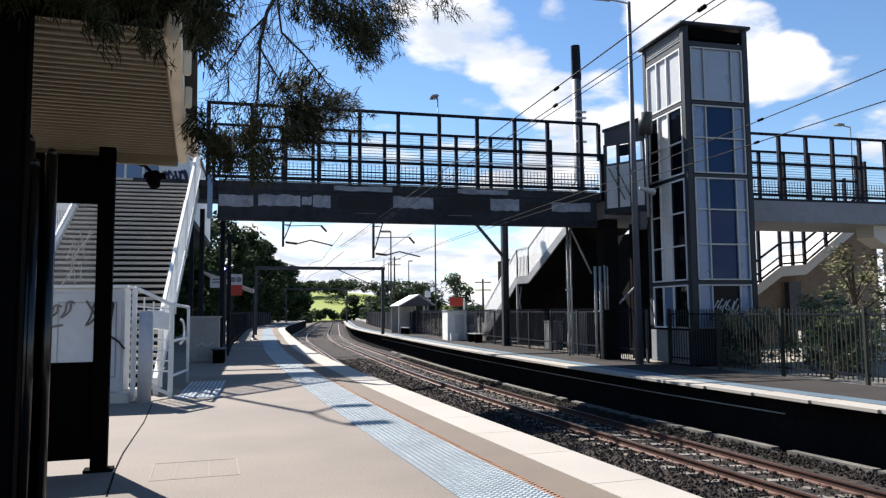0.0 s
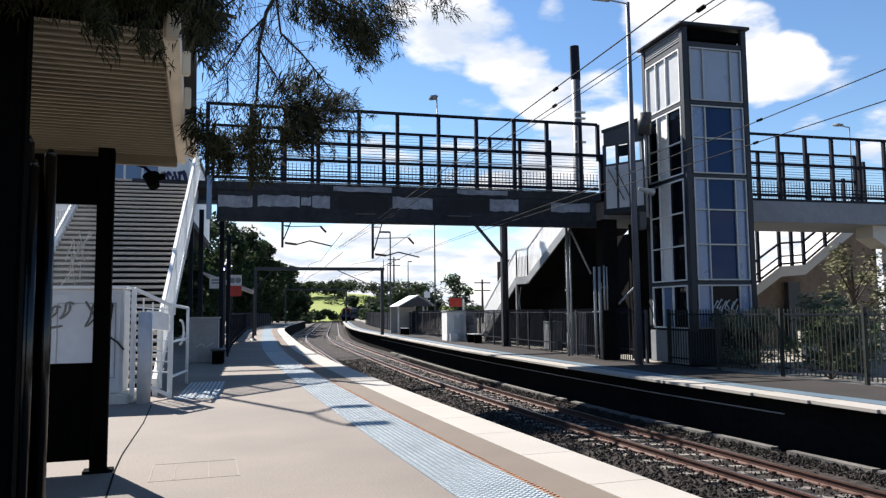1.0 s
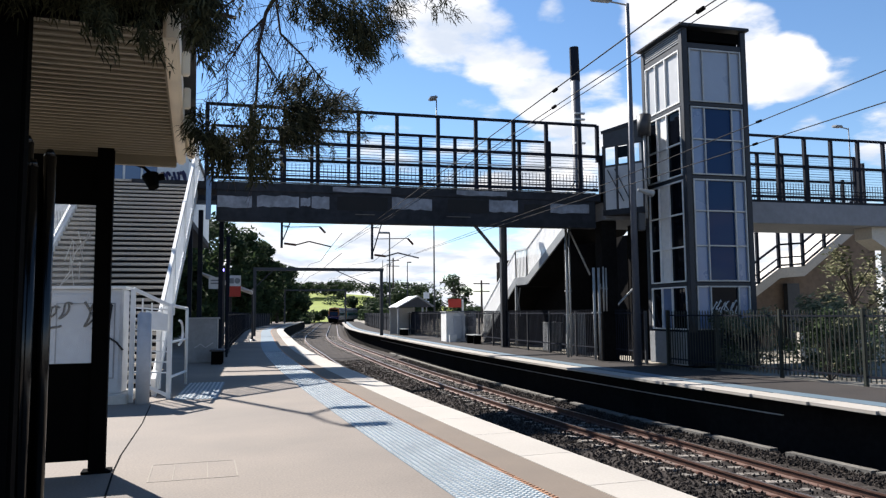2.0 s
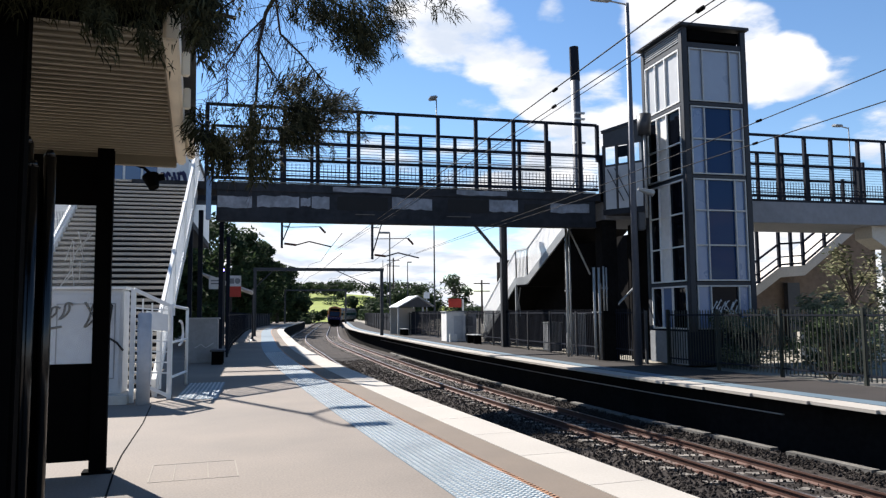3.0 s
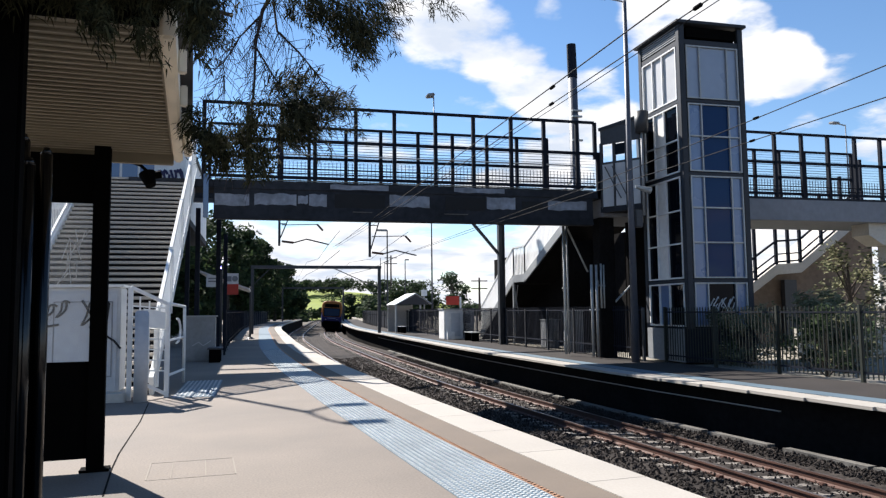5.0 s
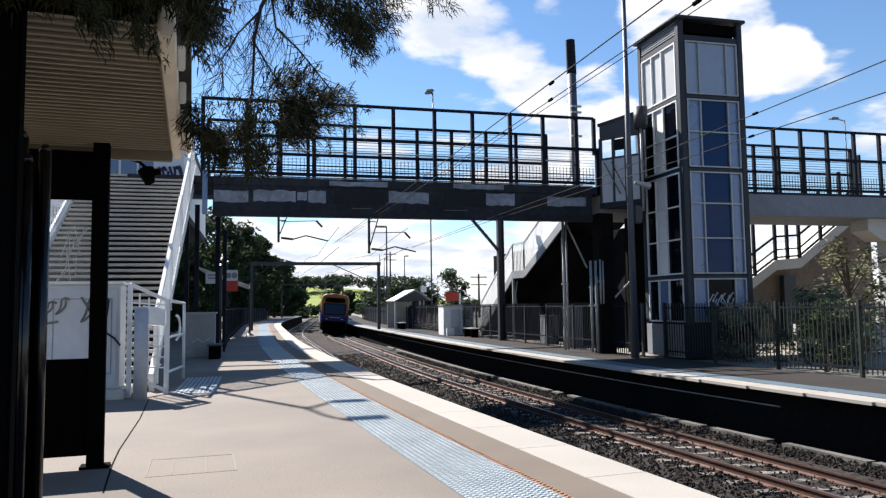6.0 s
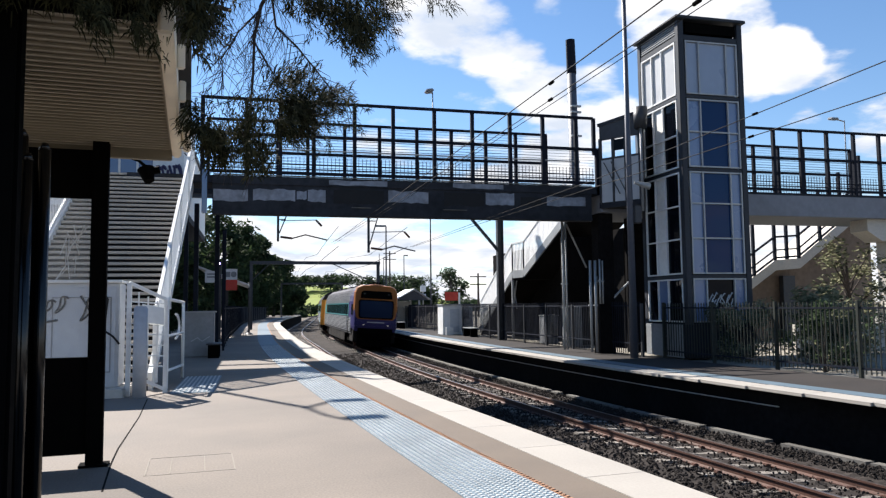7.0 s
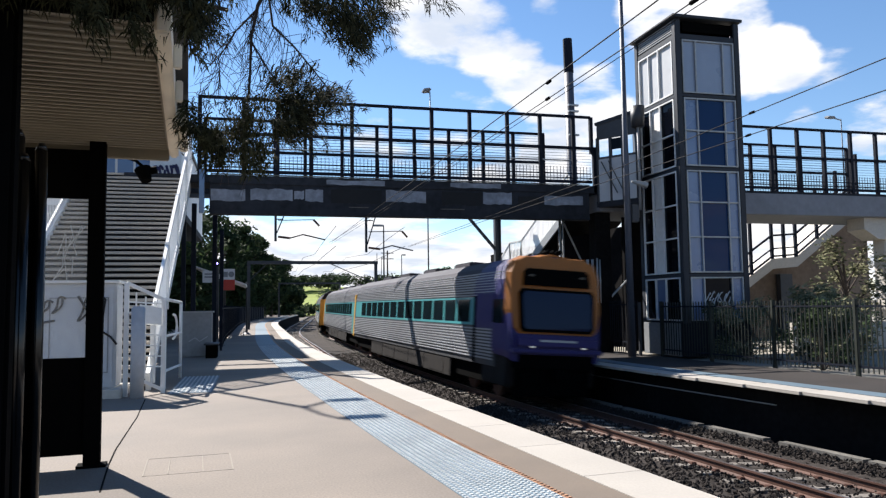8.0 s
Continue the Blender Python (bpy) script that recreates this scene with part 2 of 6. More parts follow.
M = dict(
    sidepanel=paint("pale_side_panel", (0.42, 0.43, 0.44), 0.5, vary=0.1, grain=3, bump=0.0),
    gravel=paint("pale_gravel", (0.26, 0.235, 0.19), 0.95, vary=0.4, grain=6, stain=0.5),
    meshwhite=paint("white_mesh_panel", (0.88, 0.88, 0.86), 0.6, vary=0.05, grain=6, bump=0.0),
    concrete=paint("platform_concrete", (0.205, 0.172, 0.142), 0.85, vary=0.36, grain=45, stain=0.45, bump=0.12),
    fardeck=paint("dark_bitumen", (0.042, 0.037, 0.034), 0.9, vary=0.25, grain=60, stain=0.9, spec=0.15),
    asphalt=paint("brown_asphalt", (0.15, 0.118, 0.09), 0.9, vary=0.2, grain=90, stain=1.2),
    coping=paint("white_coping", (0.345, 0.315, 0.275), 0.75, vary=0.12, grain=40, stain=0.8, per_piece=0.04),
    # near black: shade is put into this colour on faces, pier, risers and undersides
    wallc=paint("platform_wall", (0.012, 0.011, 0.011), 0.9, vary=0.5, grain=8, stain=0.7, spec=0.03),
    ballast=paint("ballast_stone", (0.045, 0.038, 0.034), 0.95, vary=0.5, grain=25, stain=0.6, per_piece=0.3, spec=0.1),
    earth=paint("earth", (0.10, 0.085, 0.06), 0.95, vary=0.4, grain=3, stain=0.3),
    grass=paint("grass", (0.20, 0.25, 0.02), 0.9, vary=0.3, grain=1.5, stain=0.1),
    rail=paint("rusty_rail", (0.095, 0.042, 0.028), 0.65, vary=0.4, grain=20, stain=2.0),
    railtop=paint("polished_rail_head", (0.42, 0.36, 0.33), 0.32, metal=0.9, vary=0.2),
    sleeper=paint("concrete_sleeper", (0.21, 0.185, 0.16), 0.9, vary=0.35, grain=18, per_piece=0.2),
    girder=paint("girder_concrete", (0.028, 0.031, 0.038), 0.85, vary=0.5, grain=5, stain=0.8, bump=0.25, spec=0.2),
    patch=paint("painted_patch", (0.25, 0.27, 0.31), 0.8, vary=0.45, grain=6, stain=2.2),
    patchdark=paint("dark_paint_patch", (0.008, 0.008, 0.009), 0.8, vary=0.3, grain=7, stain=1.0),
    kerbconc=paint("weathered_kerb_concrete", (0.15, 0.14, 0.125), 0.9, vary=0.45, grain=14, stain=1.5),
    paleconc=paint("pale_concrete", (0.50, 0.47, 0.42), 0.85, vary=0.15, grain=10, stain=0.6),
    navy=paint("dark_blue_steel", (0.010, 0.013, 0.022), 0.7, vary=0.3, grain=8, spec=0.12),
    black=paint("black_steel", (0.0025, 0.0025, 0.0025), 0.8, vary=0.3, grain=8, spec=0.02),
    blackgloss=paint("black_gloss_steel", (0.0025, 0.0025, 0.0025), 0.2, vary=0.2, grain=8, spec=0.45),
    darkgrey=paint("dark_grey_steel", (0.038, 0.040, 0.045), 0.5, vary=0.25, grain=8),
    midgrey=paint("grey_steel", (0.25, 0.26, 0.27), 0.5, vary=0.2, grain=8),
    galv=paint("galvanised_steel", (0.36, 0.37, 0.37), 0.5, metal=0.35, vary=0.2, grain=12),
    white=paint("white_paint", (0.72, 0.72, 0.70), 0.55, vary=0.12, grain=6, stain=1.4, bump=0.05),
    offwhite=paint("cabinet_paint", (0.50, 0.52, 0.54), 0.6, vary=0.12, grain=6, stain=1.4, bump=0.05),
    cream=paint("cream_gutter_paint", (0.80, 0.72, 0.57), 0.5, vary=0.15, grain=3, stain=1.2, bump=0.03),
    undercroft=paint("brown_undercroft", (0.22, 0.165, 0.125), 0.9, vary=0.3, grain=5, stain=0.4, spec=0.1),
    soffit=paint("canopy_soffit", (0.27, 0.24, 0.18), 0.6, vary=0.15, grain=3, stain=0.8, bump=0.03),
    tactile=paint("tactile_tile", (0.115, 0.165, 0.20), 0.6, vary=0.2, grain=30, stain=0.9, per_piece=0.10),
    orange=paint("orange_paint", (0.36, 0.19, 0.105), 0.8, vary=0.35, grain=40, stain=4),
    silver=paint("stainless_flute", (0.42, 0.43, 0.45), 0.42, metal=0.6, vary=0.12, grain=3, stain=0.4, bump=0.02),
    trainroof=paint("train_roof", (0.05, 0.048, 0.06), 0.7, vary=0.2, grain=3, stain=0.7, spec=0.15),
    skirt=paint("train_skirt", (0.019, 0.016, 0.0145), 0.8, vary=0.4, grain=4, stain=0.8, spec=0.12),
    teal=paint("teal_band", (0.07, 0.31, 0.33), 0.4, vary=0.1, grain=4, coat=0.3),
    blue=paint("train_blue", (0.012, 0.010, 0.095), 0.5, vary=0.15, grain=4, spec=0.3),
    gold=paint("train_gold", (0.28, 0.095, 0.012), 0.5, vary=0.12, grain=4, spec=0.3),
    yellow=paint("yellow_end", (0.62, 0.33, 0.05), 0.45, vary=0.15, grain=4),
    trainglass=glass("train_glass", (0.006, 0.012, 0.016), 0.12, spec=0.25),
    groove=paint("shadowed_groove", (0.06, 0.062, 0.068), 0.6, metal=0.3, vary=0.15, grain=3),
    seam=paint("filled_seam", (0.245, 0.215, 0.18), 0.9, vary=0.2),
    stud=paint("worn_white_stud", (0.44, 0.46, 0.455), 0.7, vary=0.25, grain=30, stain=1.5),
    span=paint("newer_girder", (0.21, 0.22, 0.245), 0.8, vary=0.15, grain=5, stain=0.6),
    wire=paint("overhead_wire", (0.022, 0.021, 0.021), 0.8, vary=0.2, spec=0.1, bump=0.0),
    screen=glass("wind_screen", (0.008, 0.016, 0.04), 0.08, spec=0.12),
    # front lift panes: the blue of reflected sky is put into the base colour
    skyglass=glass("lift_glass", (0.010, 0.032, 0.095), 0.04, spec=0.12),
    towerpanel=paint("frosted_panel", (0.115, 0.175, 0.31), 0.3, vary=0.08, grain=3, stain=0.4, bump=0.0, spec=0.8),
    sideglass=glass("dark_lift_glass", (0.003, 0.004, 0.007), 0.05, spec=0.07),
    bollardgrey=paint("bollard_paint", (0.42, 0.43, 0.45), 0.5, vary=0.15, grain=8),
    lampgrey=paint("lamp_pole_paint", (0.07, 0.078, 0.10), 0.5, vary=0.2, grain=8),
    windowblue=glass("blue_window", (0.06, 0.10, 0.20), 0.1),
    clear=glass("scratched_glass", (0.85, 0.88, 0.9), 0.1, alpha=0.09),
    red=paint("red_sign", (0.55, 0.05, 0.03), 0.5, vary=0.1),
    scrawl=paint("spray_paint_black", (0.012, 0.012, 0.014), 0.7, vary=0.2),
    scrawlblue=paint("spray_paint_navy", (0.03, 0.03, 0.09), 0.7, vary=0.2),
    scrawlwhite=paint("spray_paint_white", (0.45, 0.46, 0.47), 0.7, vary=0.2),
    bark=paint("bark", (0.06, 0.045, 0.035), 0.9, vary=0.4, grain=12),
    leaf=leafy("dark_leaves", (0.016, 0.028, 0.012), (0.05, 0.075, 0.03)),
    needle=leafy("casuarina_needles", (0.007, 0.009, 0.004), (0.062, 0.062, 0.03), 0.12),
    bush=leafy("bush_leaves", (0.05, 0.062, 0.026), (0.26, 0.25, 0.15)),
    headlight=glow("headlight_lens", (1.0, 0.93, 0.8), 0.07),
    picketgreen=paint("dark_green_picket_paint", (0.02, 0.024, 0.018), 0.6, vary=0.3, grain=8, spec=0.3),
    toppanel=paint("pale_blue_cladding", (0.24, 0.29, 0.38), 0.3, vary=0.08, grain=3, stain=0.4, bump=0.0, spec=0.6),
    towerframe=paint("dark_tower_frame", (0.022, 0.026, 0.034), 0.55, vary=0.25, grain=8, spec=0.3),
    signal=glow("blue_signal_lens", (0.25, 0.2, 1.0), 6.0),
)


# ---------------------------------------------------------------- mesh helpers
def part(name, bm, material, parent=None, label="", smooth=False):
    """Links a bmesh as one mesh object, under a thing or a part."""
    me = bpy.data.meshes.new(name)
    bm.normal_update()
    bm.to_mesh(me)
    bm.free()
    me.materials.append(M[material])
    if smooth:
        for p in me.polygons:
            p.use_smooth = True
    ob = new(name, me)
    if parent:
        ob.parent = parent
    if label:
        ob["label"] = label
    return ob


def share(name, ob, m, parent=None):
    """Another object on the same mesh."""
    o = new(name, ob.data)
    o.matrix_basis = m
    o.parent = parent
    return o


def thing(name, label, category, at=None, group="", kind=""):
    e = new(name)
    e.empty_display_size = 0.2
    if at is not None:
        e.matrix_basis = at
    return tagged(e, label, category, group, kind)


def box(bm, x0, x1, y0, y1, z0, z1, bevel=0.0, m=None):
    vs = [bm.verts.new((x, y, z)) for x in (x0, x1) for y in (y0, y1) for z in (z0, z1)]
    fs = [bm.faces.new([vs[i] for i in q]) for q in ((0, 1, 3, 2), (4, 6, 7, 5), (0, 4, 5, 1), (2, 3, 7, 6), (0, 2, 6, 4), (1, 5, 7, 3))]
    if bevel:
        made = bmesh.ops.bevel(bm, geom=list({e for f in fs for e in f.edges}), offset=bevel, segments=2, affect="EDGES")
        vs = list({v for v in vs if v.is_valid} | set(made["verts"]))
    if m is not None:
        for v in vs:
            v.co = m @ v.co
    return bm


def tube(bm, a, b, r, r2=None, n=8):
    """A closed round bar from a to b."""
    a, b = Vector(a), Vector(b)
    d = (b - a).normalized()
    u = d.orthogonal().normalized()
    w = d.cross(u)
    r2 = r if r2 is None else r2
    rings = []
    for c, q in ((a, r), (b, r2)):
        rings.append([bm.verts.new(c + q * (math.cos(2 * math.pi * k / n) * u + math.sin(2 * math.pi * k / n) * w)) for k in range(n)])
    for k in range(n):
        bm.faces.new((rings[0][k], rings[0][(k + 1) % n], rings[1][(k + 1) % n], rings[1][k]))
    bm.faces.new(rings[0][::-1]); bm.faces.new(rings[1])
    return bm


def bar(bm, a, b, w, h):
    """A square bar from a to b, w wide and h high."""
    a, b = Vector(a), Vector(b)
    d = (b - a).normalized()
    side = d.cross(Vector((0, 0, 1)))
    side = side.normalized() if side.length > 1e-4 else Vector((1, 0, 0))
    up = side.cross(d)
    vs = []
    for c in (a, b):
        vs.append([bm.verts.new(c + sx * side * w / 2 + sz * up * h / 2) for sx, sz in ((-1, -1), (1, -1), (1, 1), (-1, 1))])
    for k in range(4):
        bm.faces.new((vs[0][k], vs[0][(k + 1) % 4], vs[1][(k + 1) % 4], vs[1][k]))
    bm.faces.new(vs[0][::-1]); bm.faces.new(vs[1])
    return bm


def path_tube(bm, pts, r, r2=None, n=6):
    pts = [Vector(q) for q in pts]
    r2, last, rings, ref = (r if r2 is None else r2), len(pts) - 1, [], None
    for k, c in enumerate(pts):
        d = (pts[min(k + 1, last)] - pts[max(k - 1, 0)]).normalized()
        u = d.orthogonal().normalized() if ref is None else (ref - d * ref.dot(d)).normalized()
        ref, w, q = u, d.cross(u), r + (r2 - r) * k / last
        rings.append([bm.verts.new(c + q * (math.cos(2 * math.pi * j / n) * u + math.sin(2 * math.pi * j / n) * w)) for j in range(n)])
    for a, b in zip(rings, rings[1:]):
        for j in range(n):
            bm.faces.new((a[j], a[(j + 1) % n], b[(j + 1) % n], b[j]))
    bm.faces.new(rings[0][::-1]); bm.faces.new(rings[-1])
    return bm


def plate(bm, outline, thick):
    """A flat plate from an outline of 3D points, thickened along its normal."""
    pts = [Vector(p) for p in outline]
    nrm = (pts[1] - pts[0]).cross(pts[2] - pts[0]).normalized()
    lo = [bm.verts.new(p) for p in pts]
    hi = [bm.verts.new(p + nrm * thick) for p in pts]
    bm.faces.new(lo[::-1]); bm.faces.new(hi)
    for k in range(len(pts)):
        j = (k + 1) % len(pts)
        bm.faces.new((lo[k], lo[j], hi[j], hi[k]))
    return bm


# the line curves: a circle, by distance s from the near platform's edge and by the run y
R0, X0, Y0 = 500.0, 1.74, 50.0


END_TURN, STRAIGHT = 0.1, 90.0  # past this turn, in radians, the line runs straight for a while


def along(s, run, z=0.0):
    """The place and heading at a run along the curve, measured from its middle."""
    r = R0 - s
    a = min(run / r, END_TURN)
    rest = run - a * r
    line = min(rest, STRAIGHT)
    x, y = X0 + R0 - r * math.cos(a) + line * math.sin(a), Y0 + r * math.sin(a) + line * math.cos(a)
    if rest > line:  # and bends again, out of sight
        r2 = 230.0 - s
        b = a + (rest - line) / r2
        x, y, a = x + r2 * (math.cos(a) - math.cos(b)), y + r2 * (math.sin(b) - math.sin(a)), b
    x += 0.4 * math.exp(-((y - 52.0) / 18.0) ** 2)  # the line is laid a little off the true circle here
    return Vector((x, y, z)), a


def arc(s, y, z=0.0):
    if s > 6.5:  # the far platform eases away from the curve towards its near end
        s += 0.04 * max(0.0, 18.0 - y)
    r = R0 - s
    end = Y0 + r * math.sin(END_TURN)
    if y <= end:
        return along(s, r * math.asin(max(-0.999, (y - Y0) / r)), z)[0]
    return along(s, r * END_TURN + (y - end) / math.cos(END_TURN), z)[0]


def arc_turn(s, y):
    return -math.degrees(min(END_TURN, math.asin(max(-0.999, min(0.999, (y - Y0) / (R0 - s))))))


def sweep(bm, section, ys, closed=True):
    """Sweeps a section of (s, z) points along the curve."""
    rings = [[bm.verts.new(arc(s, y, z)) for s, z in section] for y in ys]
    n = len(section)
    for a, b in zip(rings, rings[1:]):
        for k in range(n if closed else n - 1):
            bm.faces.new((a[k], a[(k + 1) % n], b[(k + 1) % n], b[k]))
    if closed:
        bm.faces.new(rings[0][::-1]); bm.faces.new(rings[-1])
    bmesh.ops.recalc_face_normals(bm, faces=bm.faces)
    return bm


def steps(a, b, d):
    n = max(1, int(round((b - a) / d)))
    return [a + (b - a) * k / n for k in range(n + 1)]


RAIL_Z, FAR_Z = -1.12, -0.2  # the far platform and track lie lower, on the inside of the curve


def resize(ob, k):
    """Brings a thing and its place to k times the distance from the stand, and to k times the size."""
    eye, done = Vector(EYE), set()
    ob.location = eye + (Vector(ob.location) - eye) * k
    for o in (ob, *ob.children_recursive):
        if o is not ob:
            o.location = Vector(o.location) * k
        if o.data and o.data.name not in done:
            done.add(o.data.name)
            o.data.transform(Matrix.Scale(k, 4))
    return ob



# ---------------------------------------------------------------- ground, platforms, tracks
def build_ground():
    bm = bmesh.new()
    ring = [[bm.verts.new((x * 60.0 - 1200, y * 60.0 - 600, -1.75)) for x in range(0, 41)] for y in range(0, 41)]
    for j in range(40):
        for i in range(40):
            bm.faces.new((ring[j][i], ring[j][i + 1], ring[j + 1][i + 1], ring[j + 1][i]))
    for v in bm.verts:
        if v.co.y > 500 or v.co.y < -100 or abs(v.co.x) > 200:
            v.co.z += 3 * noise.noise(v.co * 0.004) - 0.5
    tagged(part("ground", bm, "earth"), "bare brown earth reaching to the horizon", "ground", kind="structure")
    # raised land either side of the cutting
    for name, sec in (("verge", [(-70, -1.9), (-70, -0.06), (-10.5, -0.06), (-10.5, -1.9)]), ("verge", [(10.6, -1.9), (10.6, -0.27), (70, -0.27), (70, -1.9)])):
        bm = sweep(bmesh.new(), sec, steps(-30, 345, 7))
        tagged(part(name, bm, "earth" if sec[0][0] < 0 else "gravel"), "weedy bare earth beside the platform", "ground", kind="structure")


def build_platforms():
    ys = steps(-14, 150, 2.0)
    near = tagged(part("platform_near", sweep(bmesh.new(), [(-10.5, -1.9), (-10.5, 0), (-1.17, 0), (-1.17, -0.25), (-1.17, -1.9)], ys), "concrete"),
                  "sunlit pale concrete railway platform", "platform", kind="structure")
    part("asphalt_strip", sweep(bmesh.new(), [(-1.168, -0.3), (-1.168, -0.004), (-0.642, -0.004), (-0.642, -0.3)], ys), "asphalt", near, "brown asphalt strip")
    part("painted_line", sweep(bmesh.new(), [(-1.155, -0.01), (-1.155, 0.001), (-1.105, 0.001), (-1.105, -0.01)], ys), "orange", near, "worn orange painted line")
    # face below the coping, its shade held in the near-black colour
    part("platform_wall", sweep(bmesh.new(), [(-0.6, -1.9), (-0.6, -0.065), (-0.22, -0.065), (-0.22, -1.9)], ys), "wallc", near, "grimy platform face, colour darkened for its shade")
    far = tagged(part("platform_far", sweep(bmesh.new(), [(7.67, -1.9), (7.67, -0.204), (10.65, -0.204), (10.65, -1.9)], ys), "fardeck"),
                 "narrow asphalt platform across the tracks", "platform", kind="structure")
    part("tactile_strip", sweep(bmesh.new(), [(7.75, -0.204), (7.75, -0.194), (8.25, -0.194), (8.25, -0.204)], ys), "tactile", far, "pale blue tactile strip")
    part("platform_wall", sweep(bmesh.new(), [(7.58, -1.9), (7.58, -0.265), (7.9, -0.265), (7.9, -1.9)], ys), "wallc", far, "grimy platform face, colour darkened for its shade")
    part("pipe_run", sweep(bmesh.new(), [(7.53, -0.63), (7.53, -0.61), (7.58, -0.61), (7.58, -0.63)], steps(13.6, 60, 2)), "galv", far, "thin pale conduit along the wall")
    # coping slabs
    bm = box(bmesh.new(), -0.64, 0, 0.0005, 1.4995, -0.06, 0.004, bevel=0.0015)
    one = part("coping_slab", bm, "coping", near)
    one.matrix_basis = Matrix.Translation(arc(0, -13)) @ pose(0, 0, 0, 0, 0, arc_turn(0, -12.2))
    for y in steps(-11.5, 140, 1.5):
        share("coping_slab", one, Matrix.Translation(arc(0, y)) @ pose(0, 0, 0, 0, 0, arc_turn(0, y + 0.7)), near)
    wide = part("coping_slab", box(bmesh.new(), -0.6, 0, 0.0005, 1.4995, -0.06, 0.004, bevel=0.0015), "coping", far)
    wide.matrix_basis = Matrix.Translation(arc(7.66, -13, FAR_Z)) @ pose(0, 0, 0, 0, 0, arc_turn(7.6, -12.3))
    for y in steps(-11.5, 140, 1.5):
        share("coping_slab", wide, Matrix.Translation(arc(7.66, y, FAR_Z)) @ pose(0, 0, 0, 0, 0, arc_turn(7.6, y + 0.7)), far)
    return near, far


def build_track(name, s, ys, RAIL_Z, cant=0.05):
    """Two rails on sleepers; the outer rail stands higher by twice the cant."""
    t = thing(name, "rusty railway track on concrete sleepers in dark ballast", "railway track", kind="structure")
    for off, dz in ((-0.755, cant), (0.755, -cant)):
        c, z = s + off, RAIL_Z + dz
        sec = [(c - 0.07, z - 0.17), (c - 0.07, z - 0.155), (c - 0.012, z - 0.13), (c - 0.012, z - 0.045), (c - 0.035, z - 0.035), (c - 0.035, z - 0.004),
               (c + 0.035, z - 0.004), (c + 0.035, z - 0.035), (c + 0.012, z - 0.045), (c + 0.012, z - 0.13), (c + 0.07, z - 0.155), (c + 0.07, z - 0.17)]
        r = part("rail", sweep(bmesh.new(), sec, ys), "rail", t)
        part("rail_head", sweep(bmesh.new(), [(c - 0.028, z - 0.006), (c - 0.028, z), (c + 0.028, z), (c + 0.028, z - 0.006)], ys), "railtop", r, "bright worn running surface")
    bm = box(bmesh.new(), -1.25, 1.25, -0.12, 0.12, -0.2, 0, bevel=0.02)
    first = None
    for y in steps(4, 96, 0.62):
        m = Matrix.Translation(arc(s, y, RAIL_Z - 0.175)) @ pose(0, 0, 0, 0, math.degrees(cant / 0.755), arc_turn(s, y)) @ pose(0, 0, 0.01 * noise.noise((y, s, 0)), 0, 0, 1.5 * noise.noise((s, y, 3)))
        if first is None:
            first = part("sleeper", bm, "sleeper", t)
            first.matrix_basis = m
        else:
            share("sleeper", first, m, t)
    clip = part("rail_clip", box(bmesh.new(), -0.05, 0.05, -0.06, 0.06, -0.02, 0.035, bevel=0.012), "rail", t)
    clip.matrix_basis = Matrix.Translation(arc(s - 0.66, 8.34, RAIL_Z - 0.16 + cant))
    for y in steps(8.34, 26.94, 0.62):
        for off, dz in ((-0.85, cant), (-0.66, cant), (0.66, -cant), (0.85, -cant)):
            share("rail_clip", clip, Matrix.Translation(arc(s + off, y, RAIL_Z - 0.16 + dz)), t)
    return t


